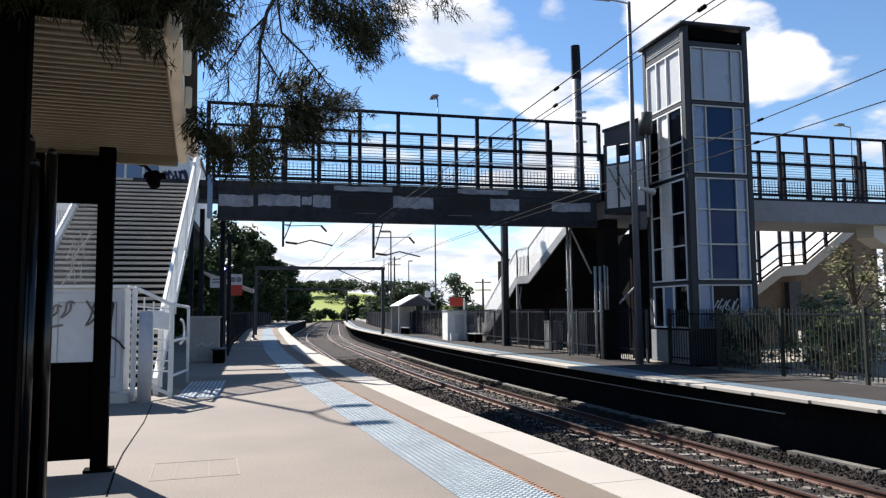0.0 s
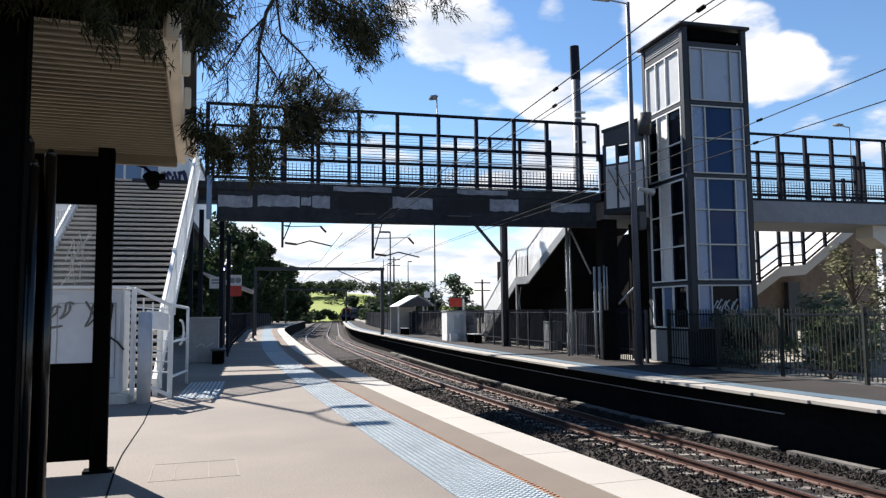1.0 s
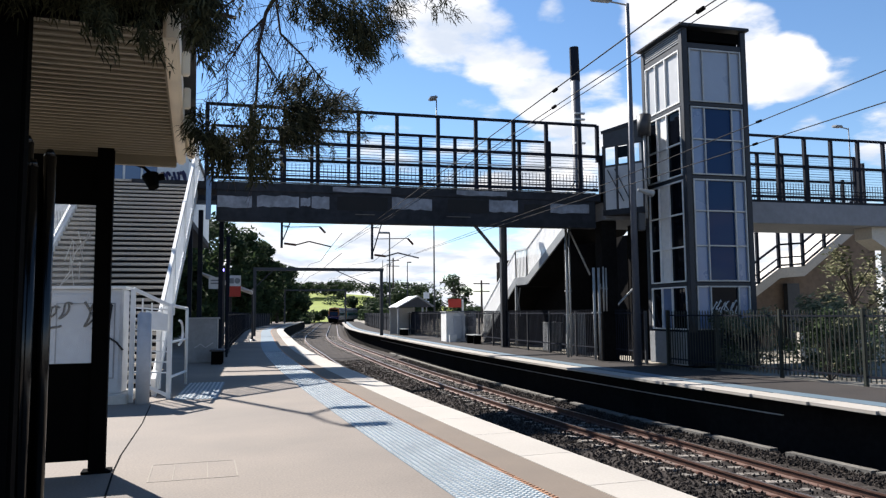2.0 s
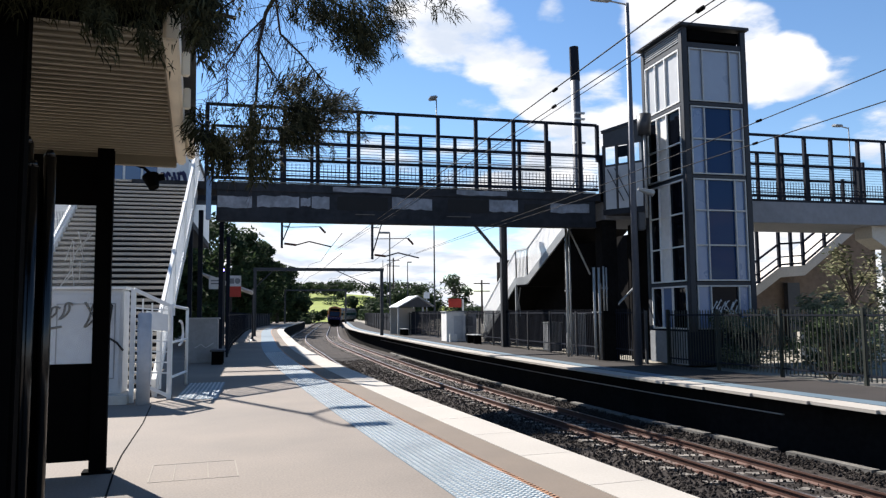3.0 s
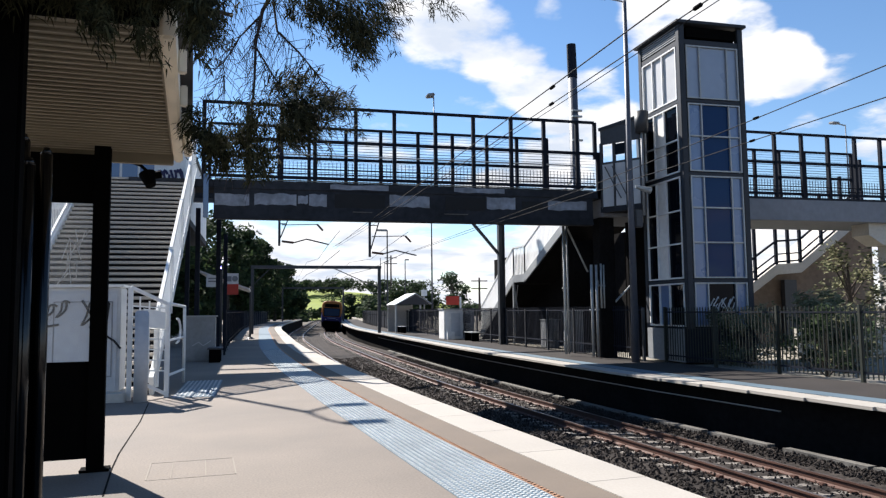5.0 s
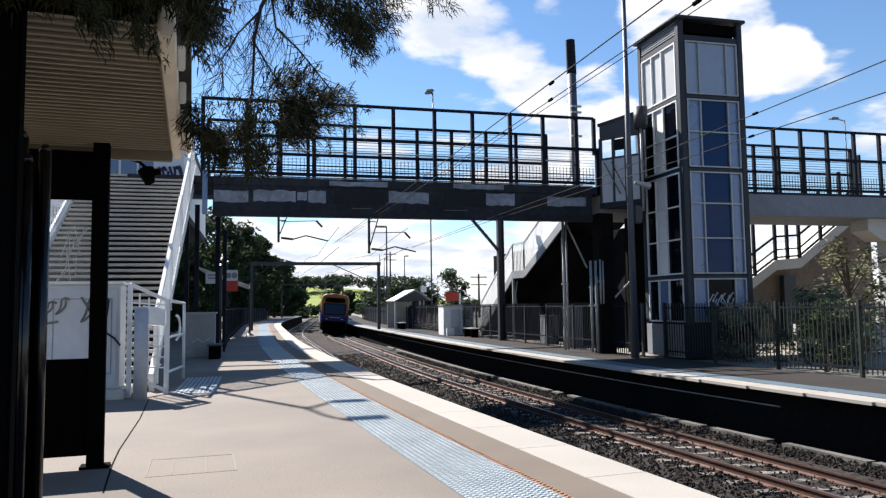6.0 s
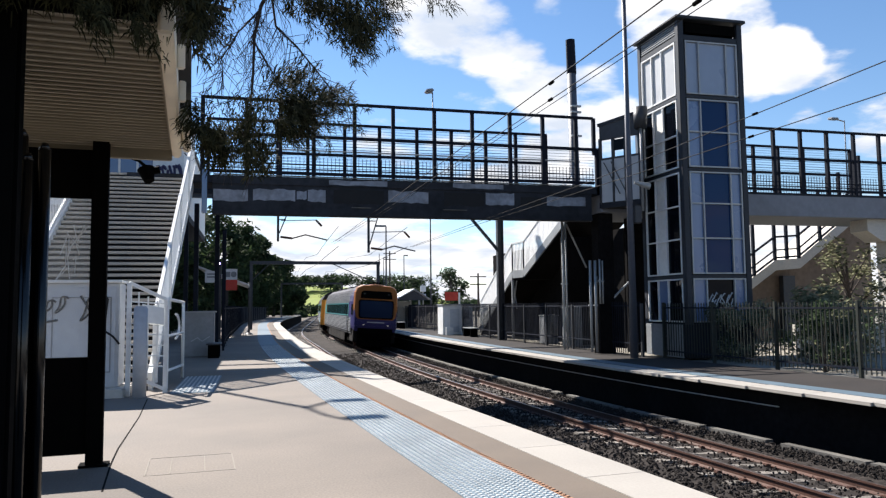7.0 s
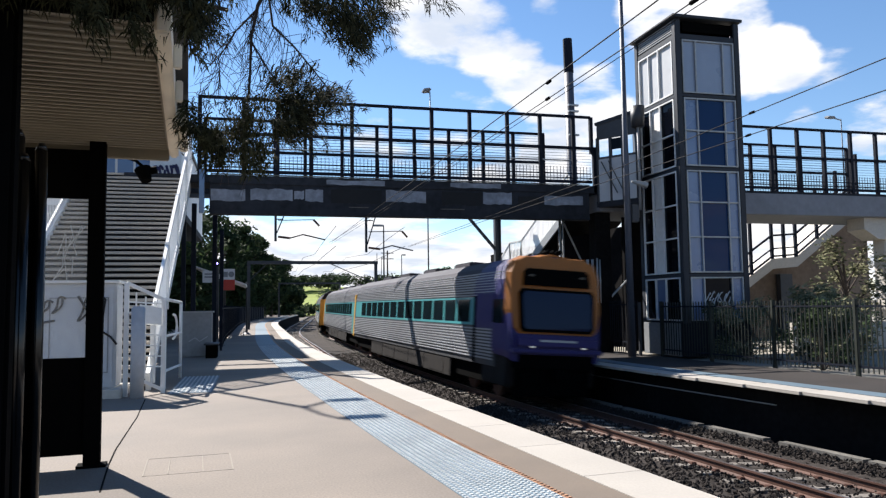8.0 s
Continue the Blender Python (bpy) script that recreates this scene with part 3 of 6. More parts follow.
def build_ballast():
    bm = bmesh.new()
    prof = [(-0.4, -1.45), (0.0, -1.30), (0.6, -1.29), (1.5, -1.31), (2.6, -1.34), (2.95, -1.42), (3.4, -1.40), (4.2, -1.35), (4.8, -1.37), (5.55, -1.41), (6.25, -1.46), (6.6, -1.37), (6.93, -1.315), (7.04, -1.33), (7.1, -1.66), (7.7, -1.72)]
    ys = steps(-12, 40, 0.16) + steps(40.5, 340, 3)
    fine = []
    for a, b in zip(prof, prof[1:]):
        k = max(1, int((b[0] - a[0]) / 0.16))
        fine += [(a[0] + (b[0] - a[0]) * i / k, a[1] + (b[1] - a[1]) * i / k) for i in range(k)]
    fine.append(prof[-1])
    rows = [[bm.verts.new(arc(s, y, z + 0.05 * noise.noise((s * 5, y * 5, 0)) + 0.02 * noise.noise((s * 17, y * 17, 4)))) for s, z in fine] for y in ys]
    for a, b in zip(rows, rows[1:]):
        for k in range(len(fine) - 1):
            bm.faces.new((a[k], a[k + 1], b[k + 1], b[k]))
    bed = tagged(part("ballast", bm, "ballast"), "dark grey-brown crushed stone ballast", "ballast", kind="stuff")
    # loose stones on the bed, one mesh
    rnd = random.Random(4)
    verts, faces = [], []
    for _ in range(25000):
        y = 6.5 + 40 * rnd.random() ** 1.7
        s = rnd.choice((rnd.uniform(1.8, 7.0), rnd.uniform(2.6, 4.8), rnd.uniform(6.3, 7.0)))
        z = np.interp(s, [p[0] for p in prof], [p[1] for p in prof]) + 0.02
        c = arc(s, y, z + rnd.uniform(-0.01, 0.03))
        r = rnd.uniform(0.016, 0.040)
        tilt = Euler((rnd.random() * 6, rnd.random() * 6, rnd.random() * 6)).to_matrix()
        k = len(verts)
        sx, sy, sz = rnd.uniform(0.7, 1.3), rnd.uniform(0.7, 1.2), rnd.uniform(0.5, 0.9)
        for v in ((1, 0, 0), (-1, 0.2, 0), (0, 1, 0.2), (0.1, -1, 0), (0, 0.1, 1), (0.2, 0, -1)):
            verts.append(tuple(c + tilt @ Vector((v[0] * r * sx, v[1] * r * sy, v[2] * r * sz))))
        faces += [(k + a, k + b, k + d) for a, b, d in ((0, 2, 4), (2, 1, 4), (1, 3, 4), (3, 0, 4), (2, 0, 5), (1, 2, 5), (3, 1, 5), (0, 3, 5))]
    me = bpy.data.meshes.new("loose_stones")
    me.from_pydata(verts, [], faces)
    me.materials.append(M["ballast"])
    tagged(new("loose_stones", me), "loose crushed ballast stones between the rails", "stones", kind="stuff")
    # pale concrete kerb of the drain beside the far track
    k = thing("drain_kerb", "pale broken concrete drain kerb beside the track", "kerb", kind="structure")
    for y0, y1 in ((9.0, 10.9), (11.0, 12.9), (13.3, 15.1), (15.3, 18.4), (18.6, 21.7), (22.3, 22.8), (23.1, 24), (24.1, 31), (31.1, 40), (40.1, 52)):
        part("kerb_length", sweep(bmesh.new(), [(6.93, -1.85), (6.93, -1.23), (7.12, -1.23), (7.12, -1.85)], steps(y0, y1, 1)), "kerbconc", k)


build_ground()
near_platform, far_platform = build_platforms()
build_track("track_near", 1.45, steps(-12, 340, 2), RAIL_Z)
build_track("track_far", 5.42, steps(-12, 340, 2), RAIL_Z + FAR_Z + 0.1)
build_ballast()

# ---------------------------------------------------------------- footbridge
BY, DECK, SOFFIT = 24.3, 5.86, 4.65
TOP, MIDA, MIDB, MIDC, FOOT = 8.40, 7.73, 7.24, 6.64, 6.00


def build_bridge():
    b = thing("footbridge", "weathered concrete footbridge with dark steel railings over the tracks", "footbridge")
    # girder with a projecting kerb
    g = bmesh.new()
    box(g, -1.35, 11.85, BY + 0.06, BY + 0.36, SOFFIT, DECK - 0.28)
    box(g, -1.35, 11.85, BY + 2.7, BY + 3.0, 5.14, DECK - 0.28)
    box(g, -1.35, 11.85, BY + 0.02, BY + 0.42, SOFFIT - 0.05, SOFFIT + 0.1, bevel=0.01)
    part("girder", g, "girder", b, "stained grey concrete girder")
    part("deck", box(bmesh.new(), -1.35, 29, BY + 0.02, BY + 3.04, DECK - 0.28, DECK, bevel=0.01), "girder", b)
    part("girder", box(bmesh.new(), 12.2, 29, BY - 0.02, BY + 3.0, SOFFIT + 0.28, DECK - 0.1, bevel=0.02), "span", b, "cleaner grey concrete girder of the later span")
    rnd = random.Random(12)
    for x0, x1, z0, z1, mt in ((-1.32, -0.25, 5.03, 5.40, "patch"), (-0.09, 1.25, 5.08, 5.44, "patch"), (1.3, 1.62, 5.14, 5.40, "patch"), (1.66, 2.24, 5.06, 5.46, "patch"), (2.5, 4.2, 5.03, 5.5, "patchdark"),
                               (4.35, 5.74, 5.10, 5.50, "patch"), (6.3, 7.75, 5.04, 5.5, "patchdark"), (7.8, 8.86, 5.10, 5.52, "patch"), (9.1, 9.9, 5.12, 5.4, "patchdark"), (10.1, 11.6, 5.12, 5.45, "patch"),
                               (2.35, 4.31, 5.64, 5.80, "patch"), (6.61, 8.45, 5.66, 5.83, "patch")):
        # roller-painted patch with uneven edges
        yf, m = (BY + 0.05, 7) if z1 < 5.6 else (BY + 0.014, 7)
        low = [(x0 + (x1 - x0) * k / m, yf, z0 + rnd.uniform(-0.025, 0.025)) for k in range(m + 1)]
        high = [(x0 + (x1 - x0) * k / m, yf, z1 + rnd.uniform(-0.025, 0.025)) for k in range(m + 1)]
        part("paint_patch", plate(bmesh.new(), low + high[::-1], 0.004 if z1 > 5.6 else 0.006), mt, b, "patch of mismatched graffiti cover paint")
    # paler strip imitates sunlight along the kerb's top edge
    part("edge_strip", box(bmesh.new(), -1.3, 11.85, BY - 0.015, BY + 0.03, DECK + 0.004, DECK + 0.034), "kerbconc", b, "pale strip painted as the sunlit top edge of the deck kerb")
    for x0, x1 in ((3.1, 3.75), (6.25, 7.1)):
        part("flange_scrape", box(bmesh.new(), x0, x1, BY + 0.012, BY + 0.03, 4.88, 4.905), "kerbconc", b, "pale scrape on the lower flange")
    # two railings, near and far side
    spans = ([-1.67, -0.31, 0.77, 1.85, 3.21, 4.53, 5.98, 7.35, 8.75, 10.0, 11.28], [16.9, 18.3, 19.7, 20.95, 22.2, 23.5, 24.75, 26.0])
    for yy, side in ((BY + 0.08, 0), (BY + 2.92, 1)):
        for xs in spans:
            for x in xs:
                part("post", box(bmesh.new(), x - 0.06, x + 0.06, yy - 0.06, yy + 0.06, DECK - 0.02, TOP), "navy", b)
            a, c = xs[0] - 0.05, xs[-1] + (0.7 if xs[0] < 0 and not side else 0.05)
            for z, h in ((TOP, 0.09), (MIDB, 0.10), (FOOT, 0.10)):
                part("rail", box(bmesh.new(), a, c if z < TOP or xs[0] > 0 else c, yy - 0.045, yy + 0.045, z - h / 2, z + h / 2), "navy", b)
            # mesh infill: close horizontal wires above, bars below
            w = bmesh.new()
            z = FOOT + 0.1
            while z < (MIDB if side == 0 else TOP):
                box(w, a, c, yy - 0.006, yy + 0.006, z - 0.005, z + 0.005)
                z += 0.105
            part("wire_mesh", w, "navy", b, "horizontal wire infill")
            w = bmesh.new()
            x = a
            while x < c:
                box(w, x - 0.008, x + 0.008, yy - 0.008, yy + 0.008, FOOT, FOOT + 0.55)
                x += 0.13
            for z in (FOOT + 0.14, FOOT + 0.3):
                box(w, a, c, yy - 0.01, yy + 0.01, z - 0.02, z + 0.02)
            part("baluster_panel", w, "navy", b, "lower panel of close vertical bars")
        if side:
            part("edge_beam", box(bmesh.new(), -5.7, -1.35, yy - 0.08, yy + 0.08, DECK - 0.2, DECK), "girder", b)
        part("handrail", tube(bmesh.new(), (-1.6, yy + (0.15 if side == 0 else -0.15), DECK + 0.95), (11.5, yy + (0.15 if side == 0 else -0.15), DECK + 0.95), 0.025), "galv", b, "pale tubular handrail")
    # end panel of the railing near the lobby
    part("post", box(bmesh.new(), 11.94, 12.06, BY + 0.02, BY + 0.14, MIDB - 0.2, TOP), "navy", b)
    part("post", box(bmesh.new(), 12.04, 12.16, BY + 0.02, BY + 0.14, DECK - 0.3, MIDB + 0.05), "navy", b)
    # white bracket at the stair end
    part("end_bracket", box(bmesh.new(), -1.66, -1.50, BY - 0.15, BY + 0.0, 4.6, 6.0, bevel=0.02), "windowblue", b, "pale blue capped end bracket")
    # piers
    for x in (12.5,):
        # the pier's shade is painted in with the near-black wall colour
        part("pier", box(bmesh.new(), x - 0.3, x + 0.3, BY + 0.3, BY + 0.9, -0.3, SOFFIT + 0.3, bevel=0.03), "wallc", b, "concrete pier, coloured dark for its shade")
    part("pier", box(bmesh.new(), 25.35, 25.95, BY + 0.5, BY + 1.1, -0.1, 4.1, bevel=0.03), "paleconc", b, "pale concrete pier")
    hd = plate(bmesh.new(), [(24.2, BY + 0.3, 4.45), (24.9, BY + 0.3, 4.05), (26.3, BY + 0.3, 4.05), (27.4, BY + 0.3, 4.45), (27.4, BY + 0.3, 4.93), (24.2, BY + 0.3, 4.93)], -0.9)
    part("pier_head", hd, "paleconc", b, "tapered pale concrete crosshead")
    return b


build_bridge()


def lamp_post(at, z0, height, arm, name_label, r=0.055, head=0.5):
    t = thing("street_lamp", name_label, "street lamp", at=pose(*at[:2], z0))
    part("pole", tube(bmesh.new(), (0, 0, 0), (0, 0, height), r, r * 0.5, 12), "lampgrey", t, smooth=True)
    part("arm", tube(bmesh.new(), (0, 0, height - 0.05), (arm, 0, height + 0.05), 0.03), "galv", t)
    bm = box(bmesh.new(), -0.16, 0.16, -head / 2, head / 2, -0.05, 0.07, bevel=0.04)
    h = part("lamp_head", bm, "midgrey", t, "flat grey lamp head")
    h.matrix_basis = pose(arm, 0, height + 0.03, 0, -10, 90 if abs(arm) > 0.3 else 0)
    return t


lamp_post((6.62, BY + 2.9), DECK, 4.0, -0.14, "small street lamp on the footbridge railing", 0.04, 0.4)
lamp_post((25.8, BY + 2.9), DECK, 3.9, -0.6, "small street lamp on the footbridge railing", 0.04, 0.4)


# ---------------------------------------------------------------- lift tower
def build_tower():
    t = thing("lift_tower", "dark steel framed lift tower with pale and tinted glass panels", "lift tower")
    x0, x1, y0, y1, top = 12.9, 15.24, 20.1, 22.62, 10.7
    part("plinth", box(bmesh.new(), x0 - 0.02, x1 + 0.02, y0 - 0.02, y1, -0.1, 0.95, bevel=0.02), "navy", t, "dark plinth")
    # panel added to the dark plinth; its paler colour imitates sun on this side
    part("plinth_side", box(bmesh.new(), x0 - 0.06, x0 - 0.024, y0 + 0.2, y1 - 0.1, -0.1, 0.93, bevel=0.01), "midgrey", t, "added panel, paler as the sunlit side of the plinth")
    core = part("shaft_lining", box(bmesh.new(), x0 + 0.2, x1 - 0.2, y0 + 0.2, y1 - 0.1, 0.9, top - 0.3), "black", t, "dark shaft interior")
    for x, y in ((x0, y0), (x1 - 0.2, y0), (x0, y1 - 0.16), (x1 - 0.2, y1 - 0.16)):
        part("corner_post", box(bmesh.new(), x, x + 0.2, y, y + 0.2, 0.9, top - 0.12, bevel=0.015), "towerframe", t)
    levels = [0.95, 2.42, 5.78, 8.12, 10.02]
    for z in levels[1:]:
        h = 0.10 if z < 10 else 0.16
        part("cross_beam", box(bmesh.new(), x0 + 0.2, x1 - 0.2, y0 + 0.02, y0 + 0.14, z - h / 2, z + h / 2), "towerframe", t)
        part("cross_beam", box(bmesh.new(), x0 + 0.02, x0 + 0.14, y0 + 0.2, y1 - 0.16, z - h / 2, z + h / 2), "towerframe", t)
    # roof slab with an overhang, and louvres beneath
    part("roof", box(bmesh.new(), x0 - 0.12, x1 + 0.08, y0 - 0.1, y1 + 0.12, top - 0.1, top, bevel=0.015), "towerframe", t)
    part("louvre_box", box(bmesh.new(), x0 + 0.3, x1 - 0.25, y0 + 0.05, y0 + 0.15, 10.2, 10.52), "black", t, "black ventilation grille")
    for k in range(6):
        z = 10.16 + k * 0.075
        part("louvre", box(bmesh.new(), x0 + 0.03, x0 + 0.1, y0 + 0.2, y1 - 0.18, z, z + 0.035), "midgrey", t)
    part("louvre_back", box(bmesh.new(), x0 + 0.11, x0 + 0.16, y0 + 0.2, y1 - 0.18, 10.1, 10.6), "towerframe", t)

    def pane_set(face, u0, u1, z0, z1, cols, bars, mats):
        """A window of several panes; face says on which side of the shaft it lies."""
        def put(bm, a, b, c, d, depth0, depth1):
            if face == "front":
                box(bm, a, b, y0 + depth0, y0 + depth1, c, d)
            else:
                box(bm, x0 + depth0, x0 + depth1, a, b, c, d)
        w = 0.045
        us = [u0 + (u1 - u0) * f for f in cols]
        win = thing("window", "", "")
        for key in ("label", "category"):
            if key in win:
                del win[key]
        win.parent = t
        for a, b, mt in zip(us, us[1:], mats):
            bm = bmesh.new()
            put(bm, a, b, z0, z1, 0.07, 0.09)
            part("pane", bm, mt, win)
        for u in us:
            bm = bmesh.new()
            put(bm, u - w / 2, u + w / 2, z0, z1, 0.0, 0.06)
            part("window_frame", bm, "galv" if face == "front" else "white", win)
        for z in [z0, z1] + [z0 + (z1 - z0) * f for f in bars]:
            bm = bmesh.new()
            put(bm, u0 - w / 2, u1 + w / 2, z - w / 2, z + w / 2, 0.004, 0.064)
            part("window_frame", bm, "galv" if face == "front" else "white", win)
        return win

    P, G = "towerpanel", "skyglass"
    fu0, fu1 = x0 + 0.26, x1 - 0.24
    fc = (0, 0.25, 0.79, 1)
    pane_set("front", fu0, fu1, 8.22, 9.9, fc, (), ("toppanel", "toppanel", "toppanel"))
    pane_set("front", fu0, fu1, 5.88, 8.02, fc, (0.52,), (P, G, P))
    pane_set("front", fu0, fu1, 2.52, 5.70, fc, (0.345, 0.69), (P, G, P))
    pane_set("front", fu0, fu1, 1.02, 2.34, fc, (), (P, "sideglass", P))
    su0, su1 = y0 + 0.26, y1 - 0.22
    sc = (0, 0.40, 0.70, 1)
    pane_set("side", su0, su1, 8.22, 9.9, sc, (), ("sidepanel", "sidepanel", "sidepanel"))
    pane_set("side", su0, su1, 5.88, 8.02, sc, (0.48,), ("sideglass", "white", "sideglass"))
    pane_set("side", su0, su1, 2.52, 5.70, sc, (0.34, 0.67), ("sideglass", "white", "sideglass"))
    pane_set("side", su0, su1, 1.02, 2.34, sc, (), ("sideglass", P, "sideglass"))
    # scrawl on the lowest front pane
    rnd = random.Random(9)
    strokes = []
    for k in range(6):
        bx, q = fu0 + 0.60 + k * 0.14, rnd.uniform(0.5, 2.0)
        strokes.append([(bx + 0.10 * math.cos(a * q), y0 + 0.062, 1.66 + 0.05 * (k % 2) + 0.17 * math.sin(a + q) + 0.04 * math.sin(3 * a)) for a in np.linspace(0, 5.0, 10)])
    strokes.append([(fu0 + 0.52, y0 + 0.062, 1.47), (fu0 + 0.95, y0 + 0.062, 1.43), (fu0 + 1.42, y0 + 0.062, 1.50)])
    for pts in strokes:
        part("spray_stroke", path_tube(bmesh.new(), pts, 0.02, n=4), "scrawlwhite", t, "stroke of white spray paint")
    resize(t, 1.062)


build_tower()


def build_lobby():
    """Waiting lobby that joins lift and bridge; its window side runs askew from the bridge to the tower."""
    l = thing("lift_lobby", "grey clad lift lobby with open windows between bridge and tower", "lobby")
    A, B, C = Vector((12.15, 24.22, 0)), Vector((13.08, 22.92, 0)), Vector((13.66, 24.2, 0))
    up = Vector((0, 0, 1))

    def panel(name, a, b, z0, z1, thick, mt, label="", tilt=0.0):
        return part(name, plate(bmesh.new(), [a + up * z0, b + up * z0, b + up * (z1 + tilt), a + up * z1], thick), mt, l, label)
    panel("cladding", A, A.lerp(B, 0.66), 5.25, 6.80, -0.08, "sidepanel", "pale grey cladding panel")
    panel("cladding", A.lerp(B, 0.74), B, 5.25, 6.80, -0.08, "sidepanel", "pale grey cladding panel")
    panel("fascia", A, B, 7.55, 8.05, -0.1, "darkgrey", "dark fascia", 0.22)
    for f in (0.02, 0.34, 0.64, 0.72, 0.98):
        q = A.lerp(B, f)
        part("post", box(bmesh.new(), q.x - 0.04, q.x + 0.06, q.y - 0.02, q.y + 0.08, 5.2, 7.6), "darkgrey", l)
    panel("window_rail", A, B, 6.80, 6.88, -0.11, "darkgrey")
    panel("window", A.lerp(B, 0.36), A.lerp(B, 0.62), 7.1, 7.5, -0.02, "sideglass", "dark glass")
    panel("side_wall", B, C, 5.25, 8.2, -0.06, "darkgrey")
    for z0, z1, mt in ((5.05, 5.25, "girder"), (8.05, 8.17, "towerframe")):
        tri = [q + up * z0 + (q - (A + B + C) / 3) * 0.06 for q in (A, B, C)]
        if z0 > 8:
            tri[1].z += 0.24; tri[2].z += 0.24
        part("roof" if z0 > 8 else "floor_slab", plate(bmesh.new(), tri, z1 - z0), mt, l)
    # thin dark bars that imitate the diagonal shadows across the cladding
    for f, g in ((0.12, 0.5), (0.3, 0.66)):
        part("stay", bar(bmesh.new(), A.lerp(B, f) + up * 6.7 - Vector((0.06, 0.04, 0)), A.lerp(B, g) + up * 5.5 - Vector((0.06, 0.04, 0)), 0.03, 0.03), "darkgrey", l)
    d = B + Vector((-0.05, -0.12, 0))
    part("rainwater_head", tube(bmesh.new(), d + up * 7.72, d + up * 8.45, 0.22, 0.25, 18), "darkgrey", l, "round grey rainwater head", smooth=True)
    part("downpipe", tube(bmesh.new(), d + up * 4.8, d + up * 7.75, 0.05, n=10), "midgrey", l, smooth=True)


build_lobby()


# ---------------------------------------------------------------- stairs on the near side
def build_stairs():
    st = thing("staircase", "wide concrete staircase with white balustrade up to the footbridge", "staircase")
    n, y0, run, rise, xl, xr = 38, 15.7, 9.024 / 38, DECK / 38, -5.1, -2.04
    for k in range(n):
        y, z = y0 + k * run, (k + 1) * rise
        # risers near black: their shade is painted, against the pale treads
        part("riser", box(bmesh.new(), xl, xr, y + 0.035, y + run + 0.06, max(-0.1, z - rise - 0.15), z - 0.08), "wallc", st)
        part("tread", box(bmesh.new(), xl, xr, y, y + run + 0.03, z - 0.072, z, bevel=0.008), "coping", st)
    yt = y0 + n * run
    part("landing", box(bmesh.new(), xl - 0.4, -3.9, yt, 32.5, DECK - 0.3, DECK), "girder", st)
    part("link_deck", box(bmesh.new(), -3.9, -1.36, yt - 0.35, yt + 0.95, DECK - 0.25, DECK), "girder", st)
    # soffit, strings and stepped white balustrade panels
    for x, s in ((xr, 1), (xl, -1)):
        part("string", plate(bmesh.new(), [(x, y0, -0.05), (x, yt, 5.4), (x, yt, 6.0), (x, y0 - 0.1, 0.35)], 0.09 * s), "white", st)
        for k in range(4):
            a, c = y0 + 0.2 + (yt - y0) * k / 4, y0 + 0.2 + (yt - y0) * (k + 1) / 4
            za, zc = (a - y0) / run * rise, (c - y0) / run * rise
            xx = x + 0.1 * s
            lift = 0.05 if k % 2 else 0.0
            for yy in steps(a, c, 0.15)[:-1]:
                z = (yy - y0) / run * rise
                part("baluster", box(bmesh.new(), xx - 0.010, xx + 0.010, yy - 0.010, yy + 0.010, z + 0.25, z + 1.45 + lift), "meshwhite", st)
            part("top_rail", bar(bmesh.new(), (xx, a, za + 1.47 + lift), (xx, c, zc + 1.47 + lift), 0.07, 0.09), "white", st)
            part("bottom_rail", bar(bmesh.new(), (xx, a, za + 0.28), (xx, c, zc + 0.28), 0.06, 0.06), "white", st)
            part("post", box(bmesh.new(), xx - 0.05, xx + 0.05, a - 0.05, a + 0.05, za, za + 1.55), "white", st)
    # concourse wall at the head of the stairs
    w = thing("concourse_wall", "white panelled concourse wall with blue windows and spray paint", "wall", kind="structure")
    yw = 32.5
    part("wall_panel", box(bmesh.new(), -9.3, -2.95, yw, yw + 0.15, DECK, 9.0), "white", w)
    for x0, x1 in ((-7.3, -6.35), (-6.2, -5.55), (-5.45, -4.85), (-4.75, -4.2)):
        part("window_pane", box(bmesh.new(), x0, x1, yw - 0.03, yw, 7.1, 8.6), "windowblue", w)
    for z in (7.05, 8.64):
        part("window_frame", box(bmesh.new(), -7.4, -4.12, yw - 0.05, yw, z - 0.04, z + 0.04), "white", w)
    part("wall_trim", box(bmesh.new(), -9.3, -2.95, yw - 0.04, yw, 6.78, 6.84), "midgrey", w)
    # unseen side wall, roof and floor, added to cast shade on the platform
    part("side_wall", box(bmesh.new(), -3.1, -2.95, yw + 0.15, 46, DECK, 9.0), "white", w)
    part("concourse_roof", box(bmesh.new(), -9.5, -2.85, yw - 0.2, 46.2, 9.0, 9.15), "darkgrey", w)
    part("concourse_floor", box(bmesh.new(), -9.3, -2.95, yw + 0.15, 46, DECK - 0.3, DECK), "girder", w)
    sq = bmesh.new()
    for k in range(4):
        cx = -3.98 + k * 0.27
        path_tube(sq, [(cx + 0.11 * math.cos(a + k), yw - 0.02, 7.34 + 0.22 * math.sin(a * (1 + 0.2 * k)) + 0.03 * k) for a in np.linspace(0.2, 5.4, 10)], 0.055, n=5)
    part("spray_scrawl", sq, "scrawlblue", w, "dark blue spray paint lettering, unreadable")
    for x in (-8.5, -3.8):
        part("column", box(bmesh.new(), x - 0.2, x + 0.2, yw + 0.3, yw + 0.7, -0.1, 5.5), "girder", w)


build_stairs()


